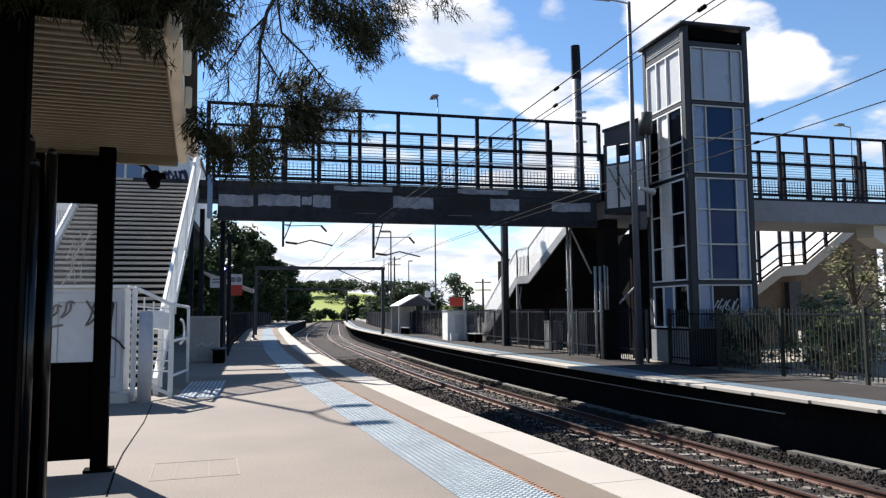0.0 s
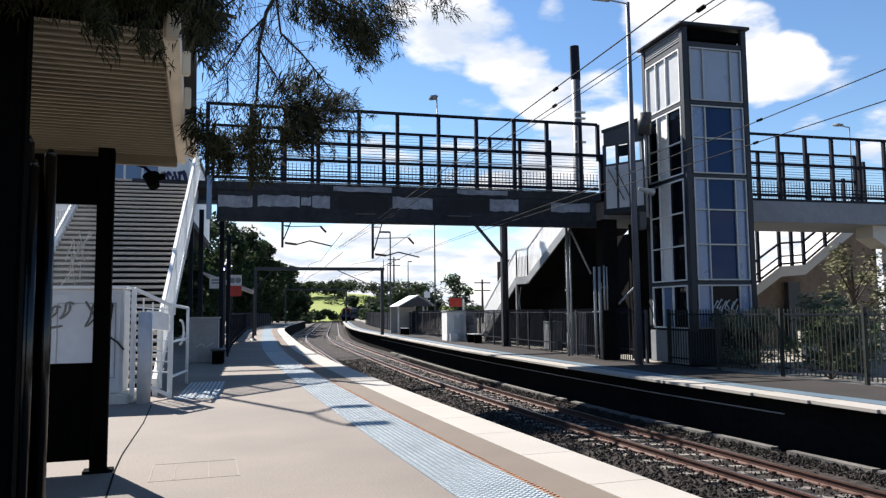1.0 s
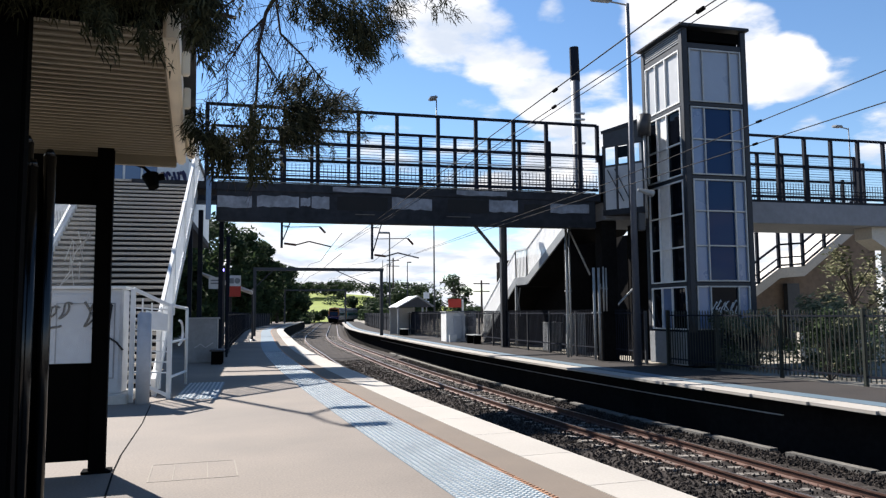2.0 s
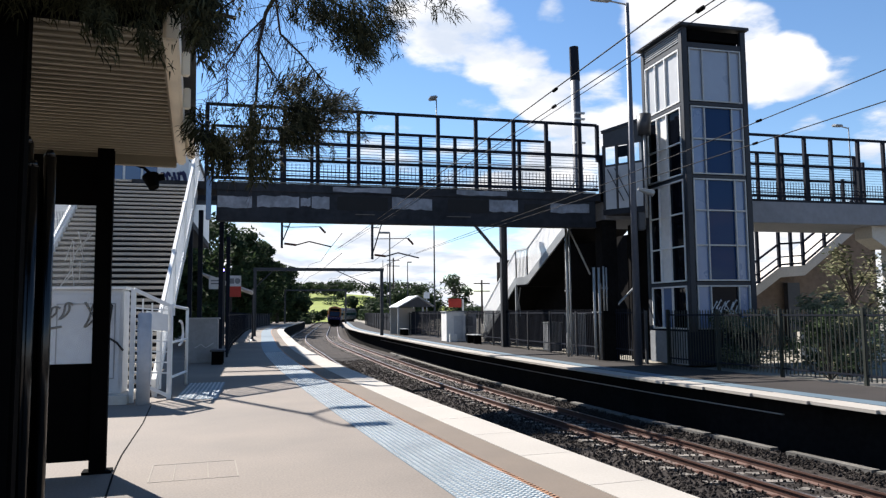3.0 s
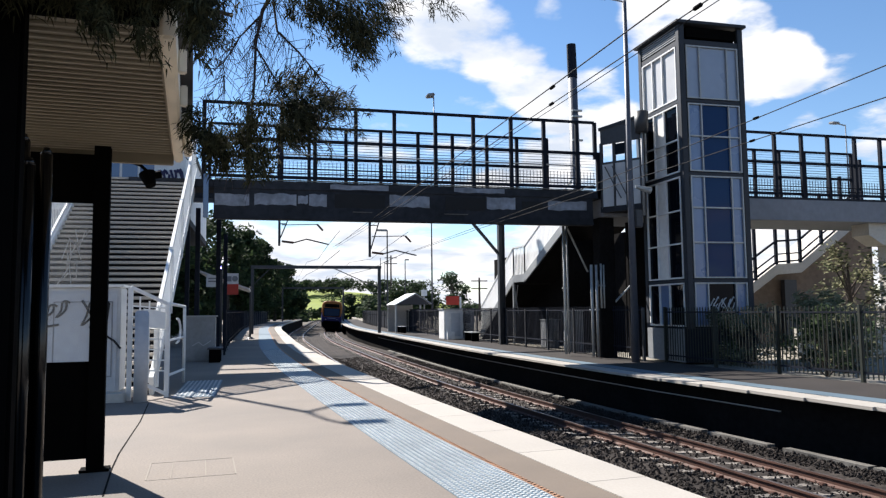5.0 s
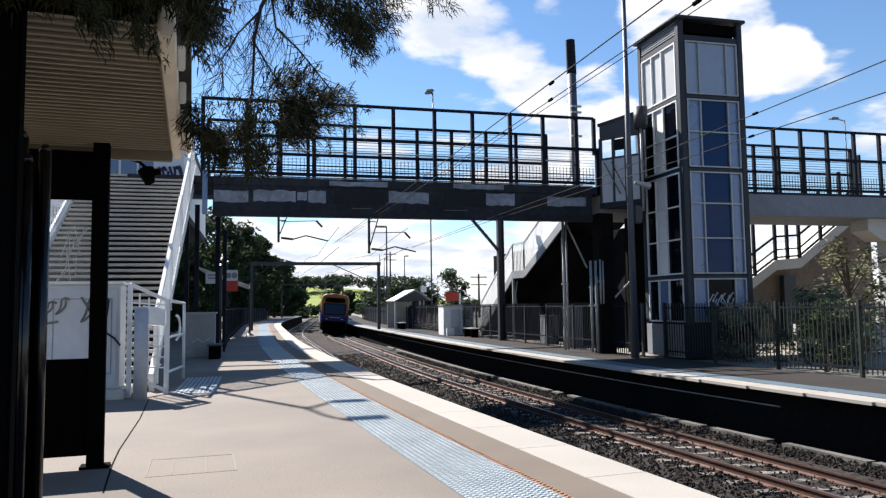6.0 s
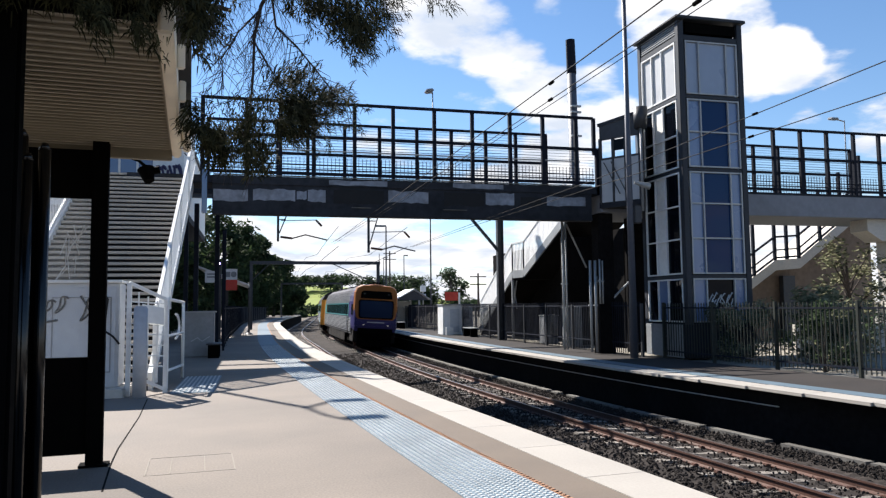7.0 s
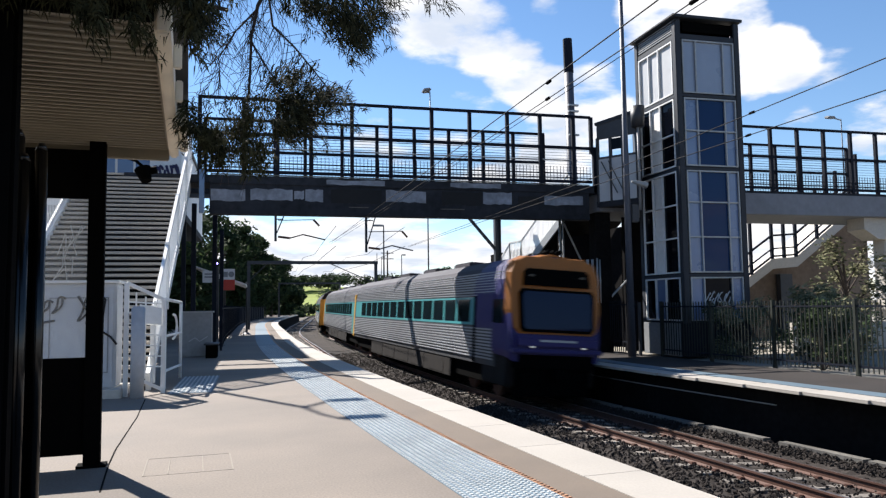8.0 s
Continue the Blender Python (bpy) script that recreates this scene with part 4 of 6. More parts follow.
def build_stair_foot():
    # raised slab with cabinet, low barriers and bollard
    tagged(part("cabinet_base", box(bmesh.new(), -6.2, -2.3, 14.5, 15.62, -0.02, 0.16, bevel=0.02), "paleconc"), "raised concrete slab under the cabinets", "slab", kind="structure")
    c = thing("service_cabinet", "pale grey steel service cabinet with black spray paint", "cabinet")
    x0, x1, y0, y1, z0, z1 = -4.75, -2.46, 14.85, 15.55, 0.16, 2.1
    part("body", box(bmesh.new(), x0, x1, y0 + 0.03, y1, z0, z1, bevel=0.02), "offwhite", c)
    for a, b in ((x0 + 0.05, -3.72), (-3.68, x1 - 0.05)):
        d = part("door", box(bmesh.new(), a, b, y0, y0 + 0.03, z0 + 0.12, z1 - 0.1, bevel=0.008), "offwhite", c)
        for u0, u1, v0, v1 in ((a + 0.08, b - 0.08, z0 + 0.28, z0 + 0.3), (a + 0.08, b - 0.08, z1 - 0.28, z1 - 0.26), (a + 0.08, a + 0.1, z0 + 0.3, z1 - 0.28), (b - 0.1, b - 0.08, z0 + 0.3, z1 - 0.28)):
            part("door_trim", box(bmesh.new(), u0, u1, y0 - 0.012, y0, v0, v1), "midgrey", d)
    part("roof_lip", box(bmesh.new(), x0 - 0.05, x1 + 0.05, y0 - 0.05, y1 + 0.05, z1, z1 + 0.05, bevel=0.01), "white", c)
    sq = bmesh.new()
    for cx, cz, w, h in ((-3.66, 1.66, 0.10, 0.12), (-3.44, 1.70, 0.09, 0.15), (-2.98, 1.62, 0.12, 0.22), (-2.86, 1.52, 0.10, 0.16), (-2.72, 1.60, 0.05, 0.24)):
        path_tube(sq, [(cx + w * math.cos(a) + 0.03 * math.cos(2.6 * a), y0 - 0.012, cz + h * math.sin(a * 1.15 + 0.6)) for a in np.linspace(0.2, 6.4, 18)], 0.02, n=5)
    path_tube(sq, [(-3.12, y0 - 0.012, 1.86), (-3.0, y0 - 0.012, 1.66), (-2.9, y0 - 0.012, 1.48), (-2.7, y0 - 0.012, 1.40), (-2.66, y0 - 0.012, 1.78)], 0.024, n=5)
    path_tube(sq, [(-3.74, y0 - 0.012, 1.38), (-3.5, y0 - 0.012, 1.42)], 0.022, n=5)
    path_tube(sq, [(-2.98, y0 - 0.012, 1.24), (-2.72, y0 - 0.012, 1.22), (-2.55, y0 - 0.012, 1.10), (-2.44, y0 - 0.012, 0.96)], 0.02, n=5)
    part("spray_scrawl", sq, "scrawl", c, "black spray paint tag, unreadable")
    # white lattice barrier
    f = thing("barrier_fence", "white steel lattice barrier at the foot of the stairs", "barrier")
    A, B = Vector((-2.27, 14.75, 0)), Vector((-1.66, 15.15, 0))
    for p, q in ((A, 2.1), (B, 1.78)):
        part("post", box(bmesh.new(), p.x - 0.04, p.x + 0.04, p.y - 0.04, p.y + 0.04, 0, q), "white", f)
    part("top_rail", bar(bmesh.new(), A + Vector((0, 0, 2.1)), B + Vector((0, 0, 1.78)), 0.06, 0.06), "white", f)
    part("bottom_rail", bar(bmesh.new(), A + Vector((0, 0, 0.42)), B + Vector((0, 0, 0.06)), 0.06, 0.06), "white", f)
    for k in range(1, 8):
        z = 0.3 + k * 0.2
        part("cross_bar", bar(bmesh.new(), A + Vector((0, 0, z + 0.05)), B + Vector((0, 0, z)), 0.02, 0.026), "white", f)
    for k in range(1, 4):
        p = A.lerp(B, k / 4)
        part("upright", box(bmesh.new(), p.x - 0.013, p.x + 0.013, p.y - 0.013, p.y + 0.013, 0.3, 2.0 - 0.08 * k), "white", f)
    part("notice_plate", plate(bmesh.new(), [A.lerp(B, 0.35) + Vector((0, -0.04, 1.35)), A.lerp(B, 0.95) + Vector((0, -0.04, 1.3)), A.lerp(B, 0.95) + Vector((0, -0.04, 1.62)), A.lerp(B, 0.35) + Vector((0, -0.04, 1.7))], 0.008), "white", f, "blank white notice plate")
    g = thing("handrail_gate", "white tubular handrail frame beside the stair foot", "handrail")
    C = Vector((-1.62, 18.2, 0))
    B2 = Vector((-1.72, 15.9, 0))
    for p, z0, z1 in ((B2, 0.0, 1.8), (C, 0.0, 1.75)):
        part("post", tube(bmesh.new(), p + Vector((0, 0, z0)), p + Vector((0, 0, z1)), 0.035), "white", g, smooth=True)
    part("top_rail", tube(bmesh.new(), B2 + Vector((0, 0, 1.8)), C + Vector((0, 0, 1.75)), 0.035), "white", g, smooth=True)
    part("bottom_rail", tube(bmesh.new(), B2 + Vector((0, 0, 0.35)), C + Vector((0, 0, 0.3)), 0.03), "white", g, smooth=True)
    part("middle_rail", tube(bmesh.new(), B2 + Vector((0, 0, 1.05)), C + Vector((0, 0, 1.05)), 0.025), "white", g, smooth=True)
    part("loop", path_tube(bmesh.new(), [(-1.66, 16.95 + 0.75 * math.sin(a), 1.22 + 0.26 * math.cos(a)) for a in np.linspace(0, math.pi, 9)], 0.028), "white", g, "rounded return of the handrail", smooth=True)
    b = thing("bollard", "grey painted steel pipe bollard on the platform", "bollard", at=pose(-2.03, 14.5, 0))
    part("pipe", tube(bmesh.new(), (0, 0, 0), (0, 0, 1.62), 0.12, n=20), "bollardgrey", b, smooth=True)
    part("cap", tube(bmesh.new(), (0, 0, 1.62), (0, 0, 1.66), 0.12, 0.09, n=20), "bollardgrey", b)
    # stair-foot tactile studs
    tp = tagged(part("tactile_patch", box(bmesh.new(), -1.55, -0.75, 14.9, 18.4, 0, 0.006), "tactile"), "pale ribbed tactile patch at the stair foot", "tactile paving", kind="structure")
    for k in range(9):
        x = -1.52 + k * 0.088
        part("rib", box(bmesh.new(), x, x + 0.035, 14.93, 18.37, 0.006, 0.013), "stud", tp)


build_stair_foot()


# ---------------------------------------------------------------- platform shelter beside the camera
def build_shelter():
    # stands square to the platform edge
    s = thing("platform_shelter", "black steel platform shelter with glass panel and ribbed cream soffit", "shelter", at=pose(-1.6, 8.4, 0, 0, 0, 4.6))
    zt = 3.40
    part("soffit", box(bmesh.new(), -3.4, 0.70, -3.7, 0.22, zt, zt + 0.05), "soffit", s, "cream ribbed metal soffit")
    for y in steps(-3.6, 0.1, 0.12):
        part("rib", box(bmesh.new(), -3.3, 0.68, y - 0.02, y + 0.02, zt - 0.022, zt - 0.001, bevel=0.006), "soffit", s)
    part("gutter", box(bmesh.new(), 0.702, 0.80, -3.75, 0.3, zt - 0.08, zt + 0.16, bevel=0.02), "cream", s, "cream folded gutter edge")
    for y in (-3.0, -2.1, -1.2, -0.3):
        part("gutter_bracket", box(bmesh.new(), 0.80, 0.86, y, y + 0.05, zt - 0.06, zt + 0.12, bevel=0.01), "cream", s)
    part("downpipe", box(bmesh.new(), 0.81, 0.9, -0.9, 0.34, zt + 0.0, zt + 0.14, bevel=0.015), "cream", s)
    part("fascia", box(bmesh.new(), -3.4, 0.70, 0.222, 0.30, zt - 0.12, zt + 0.2, bevel=0.01), "soffit", s)
    part("near_fascia", box(bmesh.new(), -3.4, 0.70, -3.76, -3.702, zt - 0.01, zt + 0.2, bevel=0.01), "black", s)
    part("roof_sheet", box(bmesh.new(), -3.5, 0.9, -3.8, 0.4, zt + 0.21, zt + 0.27), "darkgrey", s)
    part("post", box(bmesh.new(), -0.08, 0.08, -0.06, 0.06, 0, zt), "black", s)
    part("upper_panel", box(bmesh.new(), -1.2, -0.082, -0.02, 0.02, 2.78, 3.30), "black", s)
    part("lower_panel", box(bmesh.new(), -1.2, -0.082, -0.02, 0.02, 0.13, 1.12), "black", s)
    part("glass_pane", box(bmesh.new(), -1.2, -0.082, -0.005, 0.005, 1.12, 2.78), "clear", s, "scratched clear glass")
    rnd = random.Random(2)
    for k in range(9):
        sq = bmesh.new()
        p0 = Vector((-0.28 + rnd.uniform(-0.1, 0.1), -0.01, 2.2 + rnd.uniform(-0.2, 0.22)))
        path_tube(sq, [p0, p0 + Vector((rnd.uniform(-0.12, 0.12), 0, rnd.uniform(-0.2, 0.2))), p0 + Vector((rnd.uniform(-0.12, 0.12), 0, rnd.uniform(-0.2, 0.2)))], 0.005, n=4)
        part("scratch", sq, "scrawlwhite", s)
    part("foot_plate", box(bmesh.new(), -0.14, 0.14, -0.1, 0.1, 0, 0.025), "black", s)
    # dark steel upright tubes with rounded tops
    f = thing("tube_screen", "black steel screen of close upright tubes", "screen")
    for x, y, z, r in ((-1.555, 5.5, 2.80, 0.045), (-1.42, 5.55, 2.72, 0.04), (-1.49, 5.42, 2.62, 0.04), (-1.64, 5.4, 2.7, 0.045), (-1.70, 5.3, 3.3, 0.05), (-1.80, 5.3, 3.3, 0.05), (-1.90, 5.3, 3.3, 0.05)):
        bm = tube(bmesh.new(), (x, y, 0), (x, y, z), r, n=14)
        tube(bm, (x, y, z), (x, y, z + 0.05), r, r * 0.5, n=14)
        part("tube", bm, "blackgloss", f, smooth=True)
    part("backing", box(bmesh.new(), -2.6, -1.40, 5.60, 5.64, 0, 2.62), "black", f)
    part("corner_post", box(bmesh.new(), -1.62, -1.32, 4.6, 4.72, 0, 3.62, bevel=0.02), "black", f)
    part("end_wall", box(bmesh.new(), -3.0, -1.72, 5.32, 5.40, 0, 4.4), "black", f)


build_shelter()


# ---------------------------------------------------------------- far platform: stairs, fence, lamps
def build_far_stairs():
    st = thing("staircase", "enclosed platform staircase with white mesh balustrade, underside with its shade in the colour", "staircase")
    T, F = Vector((12.1, 26.6, 5.3)), Vector((11.35, 36.6, 0.3))
    mid = T.lerp(F, 0.46)
    mid2 = mid + Vector((-0.13, 1.15, 0))
    side = Vector((1, 0.115, 0)).normalized()
    for a, b in ((T, mid), (mid, mid2), (mid2, F)):
        part("string", bar(bmesh.new(), a, b, 0.10, 0.34), "galv", st, "pale steel string")
        part("string", bar(bmesh.new(), a + side * 2.6, b + side * 2.6, 0.10, 0.34), "galv", st)
        # near-black colour stands for the shade below each flight
        part("underside", plate(bmesh.new(), [a - Vector((0, 0, 0.2)), b - Vector((0, 0, 0.2)), b + side * 2.6 - Vector((0, 0, 0.2)), a + side * 2.6 - Vector((0, 0, 0.2))], 0.06), "wallc", st, "underside with its shade in the colour")
        n = max(2, int((b - a).length / 0.13))
        for k in range(n + 1):
            p = a.lerp(b, k / n)
            part("baluster", box(bmesh.new(), p.x - 0.009, p.x + 0.009, p.y - 0.04, p.y + 0.04, p.z + 0.1, p.z + 1.45), "meshwhite", st)
        part("top_rail", bar(bmesh.new(), a + Vector((0, 0, 1.45)), b + Vector((0, 0, 1.45)), 0.06, 0.07), "white", st)
        run = (b - a)
        m = int(abs(run.z) / 0.17)
        for k in range(m):
            p = a.lerp(b, (k + 0.5) / m)
            part("tread", box(bmesh.new(), p.x, p.x + 2.6, p.y - 0.15, p.y + 0.15, p.z - 0.05, p.z, bevel=0.0), "girder", st)
    for p in (mid2, mid2 + side * 2.5):
        part("leg", box(bmesh.new(), p.x - 0.05, p.x + 0.05, p.y - 0.05, p.y + 0.05, 0, p.z), "galv", st)
    for s in (-1, 1):
        part("brace", bar(bmesh.new(), mid2 + Vector((0.1, s * 0.25, -0.3)), mid2 + Vector((0.1, -s * 0.25, -1.6)), 0.04, 0.04), "galv", st)
    resize(st, 1.14)
    # hoarding and stores under the stairs; the sheets' near-black colour holds the shade
    w = thing("store_wall", "hoarding under the stairs, coloured near black for the shade there", "wall", kind="structure")
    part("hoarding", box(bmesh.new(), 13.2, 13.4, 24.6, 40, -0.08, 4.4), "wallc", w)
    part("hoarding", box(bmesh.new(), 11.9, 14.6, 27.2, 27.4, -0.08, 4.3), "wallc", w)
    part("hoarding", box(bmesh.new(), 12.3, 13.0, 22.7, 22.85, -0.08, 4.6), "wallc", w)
    for x, y, h in ((11.65, 26.0, 1.5), (11.75, 28.6, 1.15)):
        c = thing("equipment_box", "grey metal equipment box against the fence", "box", at=pose(x + 0.4, y + 0.8, -0.05))
        part("body", box(bmesh.new(), -0.3, 0.3, -0.3, 0.3, 0, h, bevel=0.02), "midgrey", c)
        part("lid", box(bmesh.new(), -0.33, 0.33, -0.33, 0.33, h, h + 0.05, bevel=0.015), "galv", c)
        resize(c, 1.123)
    # pale conduits and steel posts beside the pier
    for x, y, z0, z1, r in ((10.92, 22.7, 0, 3.06, 0.045), (11.10, 22.7, 0, 3.06, 0.04), (11.27, 22.7, 1.6, 3.1, 0.03), (11.37, 22.7, 1.6, 3.06, 0.025), (10.60, 24.2, 0, 4.6, 0.045), (10.76, 24.3, 0, 4.6, 0.03)):
        c = thing("conduit", "pale galvanised conduit pipe beside the bridge pier", "pipe", at=pose(x, y, 0), group="conduits at the pier")
        part("pipe", tube(bmesh.new(), (0, 0, z0), (0, 0, z1), r, n=10), "galv", c, smooth=True)
        part("bracket", box(bmesh.new(), -r * 1.6, r * 1.6, -0.02, r * 1.6, (z0 + z1) / 2, (z0 + z1) / 2 + 0.05), "midgrey", c)
        resize(c, 1.08)
    n = thing("round_notice", "small round notice on the bridge pier", "sign", at=pose(11.22, 22.55, 2.42))
    part("disc", tube(bmesh.new(), (0, 0, 0), (0, -0.03, 0), 0.17, n=20), "midgrey", n)
    part("face", tube(bmesh.new(), (0, -0.03, 0), (0, -0.036, 0), 0.11, n=20), "wallc", n)
    resize(n, 1.1)
    b = thing("diagonal_brace", "pale steel brace between pier and post", "brace")
    part("rod", tube(bmesh.new(), (10.75, 24.2, 4.45), (11.5, 24.2, 2.9), 0.035), "galv", b)
    part("rod", tube(bmesh.new(), (11.55, 22.4, 1.75), (12.28, 22.4, 2.42), 0.035), "galv", b)
    resize(b, 1.1)
    resize(w, 1.14)


build_far_stairs()


def build_street_stairs():
    st = thing("staircase", "pale concrete staircase with dark railing down to the street", "staircase")
    y0, y1 = 31.0, 33.4
    pts = [(30.2, 6.5), (26.3, 3.75), (24.9, 3.65), (20.0, 0.5)]
    for (xa, za), (xb, zb) in zip(pts, pts[1:]):
        part("flight", plate(bmesh.new(), [(xa, y0, za), (xb, y0, zb), (xb, y0, zb - 0.5), (xa, y0, za - 0.5)], -2.4), "paleconc", st)
        for dz, w in ((0.5, 0.06), (1.15, 0.09), (0.12, 0.08)):
            part("rail", bar(bmesh.new(), (xa, y0 + 0.05, za + dz), (xb, y0 + 0.05, zb + dz), w, w), "navy", st)
        n = max(2, int(abs(xa - xb) / 1.1))
        for k in range(n):
            x, z = xa + (xb - xa) * k / n, za + (zb - za) * k / n
            part("post", box(bmesh.new(), x - 0.07, x + 0.07, y0, y0 + 0.12, z, z + 2.6), "navy", st)
    part("top_rail", box(bmesh.new(), 20, 31, y0, y0 + 0.1, 5.55, 5.7), "navy", st)
    part("undercroft_wall", plate(bmesh.new(), [(31.5, y0 + 0.9, 6.4), (30.2, y0 + 0.9, 6.1), (26.3, y0 + 0.9, 3.35), (24.9, y0 + 0.9, 3.25), (20.0, y0 + 0.9, 0.1), (20.0, y0 + 0.9, -0.3), (31.5, y0 + 0.9, -0.3)], -0.15), "undercroft", st, "brown wall closing the space under the flights")
    part("leg", box(bmesh.new(), 25.6, 26.3, y0 + 0.4, y0 + 0.7, -0.1, 2.9), "darkgrey", st)


build_street_stairs()


def build_fence():
    f = thing("picket_fence", "dark green steel picket fence behind the far platform", "fence")
    s = 10.9
    ys = steps(7.0, 22.4, 0.135)
    first = None
    for y in ys:
        m = Matrix.Translation(arc(s, y, FAR_Z)) @ pose(0, 0, 0, 0, 0, arc_turn(s, y))
        if first is None:
            bm = box(bmesh.new(), -0.012, 0.012, -0.012, 0.012, 0.06, 1.72)
            tube(bm, (0, 0, 1.72), (0, 0, 1.80), 0.026, 0.012, 6)
            first = part("picket", bm, "picketgreen", f)
            first.matrix_basis = m
        else:
            share("picket", first, m, f)
    for z in (-0.02, 1.42):
        part("rail", sweep(bmesh.new(), [(s - 0.02, z), (s - 0.02, z + 0.045), (s + 0.02, z + 0.045), (s + 0.02, z)], steps(7, 22.4, 2)), "navy", f)
    for y in steps(7.0, 22.4, 2.55):
        p = arc(s, y)
        part("post", box(bmesh.new(), p.x - 0.045, p.x + 0.045, p.y - 0.045, p.y + 0.045, -0.25, 1.62, bevel=0.008), "picketgreen", f)
    g = thing("panel_fence", "grey sheet fence with dark posts along the far platform", "fence")
    s = 10.2
    picket_run(g, s, 22.7, 60, 0.14, FAR_Z)
    for z in (0.2, 1.5):
        part("rail", sweep(bmesh.new(), [(s - 0.02, z), (s - 0.02, z + 0.05), (s + 0.02, z + 0.05), (s + 0.02, z)], steps(22.6, 110, 3)), "navy", g)
    for y in steps(22.6, 110, 2.6):
        p = arc(s, y)
        part("post", box(bmesh.new(), p.x - 0.04, p.x + 0.04, p.y - 0.04, p.y + 0.04, -0.25, 1.6), "darkgrey", g)
    part("sheet", sweep(bmesh.new(), [(s + 0.25, -0.3), (s + 0.25, 1.48), (s + 0.28, 1.48), (s + 0.28, -0.3)], steps(60, 110, 3)), "navy", g, "dark backing sheet")
    n = thing("boundary_fence", "dark steel fence along the back of the near platform", "fence")
    s = -3.4
    picket_run(n, s, 29, 60, 0.15)
    for z in (0.2, 1.55):
        part("rail", sweep(bmesh.new(), [(s - 0.02, z), (s - 0.02, z + 0.05), (s + 0.02, z + 0.05), (s + 0.02, z)], steps(29, 110, 3)), "navy", n)
    for y in steps(29, 110, 2.6):
        p = arc(s, y)
        part("post", box(bmesh.new(), p.x - 0.04, p.x + 0.04, p.y - 0.04, p.y + 0.04, -0.02, 1.7), "navy", n)
    part("sheet", sweep(bmesh.new(), [(s - 0.28, -0.05), (s - 0.28, 1.5), (s - 0.25, 1.5), (s - 0.25, -0.05)], steps(44, 110, 3)), "navy", n, "dark backing sheet")


def picket_run(fence, s, y0, y1, d, z=0.0):
    one = None
    for y in steps(y0, y1, d):
        m = Matrix.Translation(arc(s, y, z))
        if one is None:
            bm = box(bmesh.new(), -0.012, 0.012, -0.012, 0.012, 0.06, 1.6 - z)
            tube(bm, (0, 0, 1.6 - z), (0, 0, 1.67 - z), 0.022, 0.01, 6)
            one = part("picket", bm, "navy", fence)
            one.matrix_basis = m
        else:
            share("picket", one, m, fence)


build_fence()

lamp_post((12.25, 22.3), -0.22, 12.42, -1.0, "tall grey tapered street lamp on the far platform", 0.135, 0.75)
box_on = thing("junction_box", "grey junction box and shade clamped to the lamp post", "junction box", at=pose(12.25, 22.3, 5.6))
part("box", box(bmesh.new(), 0.1, 0.38, -0.12, 0.12, -1.3, -0.7, bevel=0.03), "darkgrey", box_on)
part("shade", tube(bmesh.new(), (0.2, 0, 0.1), (0.75, 0, -0.02), 0.05, 0.12, 12), "galv", box_on)

# platform lamp by the stair head, with two heads whose shadows lie on the platform
tw = thing("street_lamp", "tall twin headed platform lamp beside the staircase", "street lamp", at=pose(-5.34, 23.95, 0))
part("pole", tube(bmesh.new(), (0, 0, 0), (0, 0, 12.3), 0.11, 0.07, 10), "galv", tw)
for y in (0.81, -1.19):
    part("arm", path_tube(bmesh.new(), [(0, 0, 12.2), (0.12, y * 0.6, 12.4), (0.32, y, 12.42), (0.7, y, 12.4)], 0.05), "galv", tw)
    part("lamp_head", box(bmesh.new(), 0.36, 0.98, y - 0.19, y + 0.19, 12.33, 12.47, bevel=0.05), "midgrey", tw)


# ---------------------------------------------------------------- overhead line
def mast(at, height, label, w=0.24, mt="darkgrey", taper=1.0):
    t = thing("overhead_mast", label, "mast", at=pose(at[0], at[1], -0.1))
    bm = bmesh.new()
    for x in (-w / 2, w / 2):
        box(bm, x - 0.012, x + 0.012, -w / 2, w / 2, 0, height)
    box(bm, -w / 2, w / 2, -0.008, 0.008, 0, height)
    part("column", bm, mt, t)
    part("base_plate", box(bmesh.new(), -0.28, 0.28, -0.28, 0.28, 0, 0.06), mt, t)
    return t


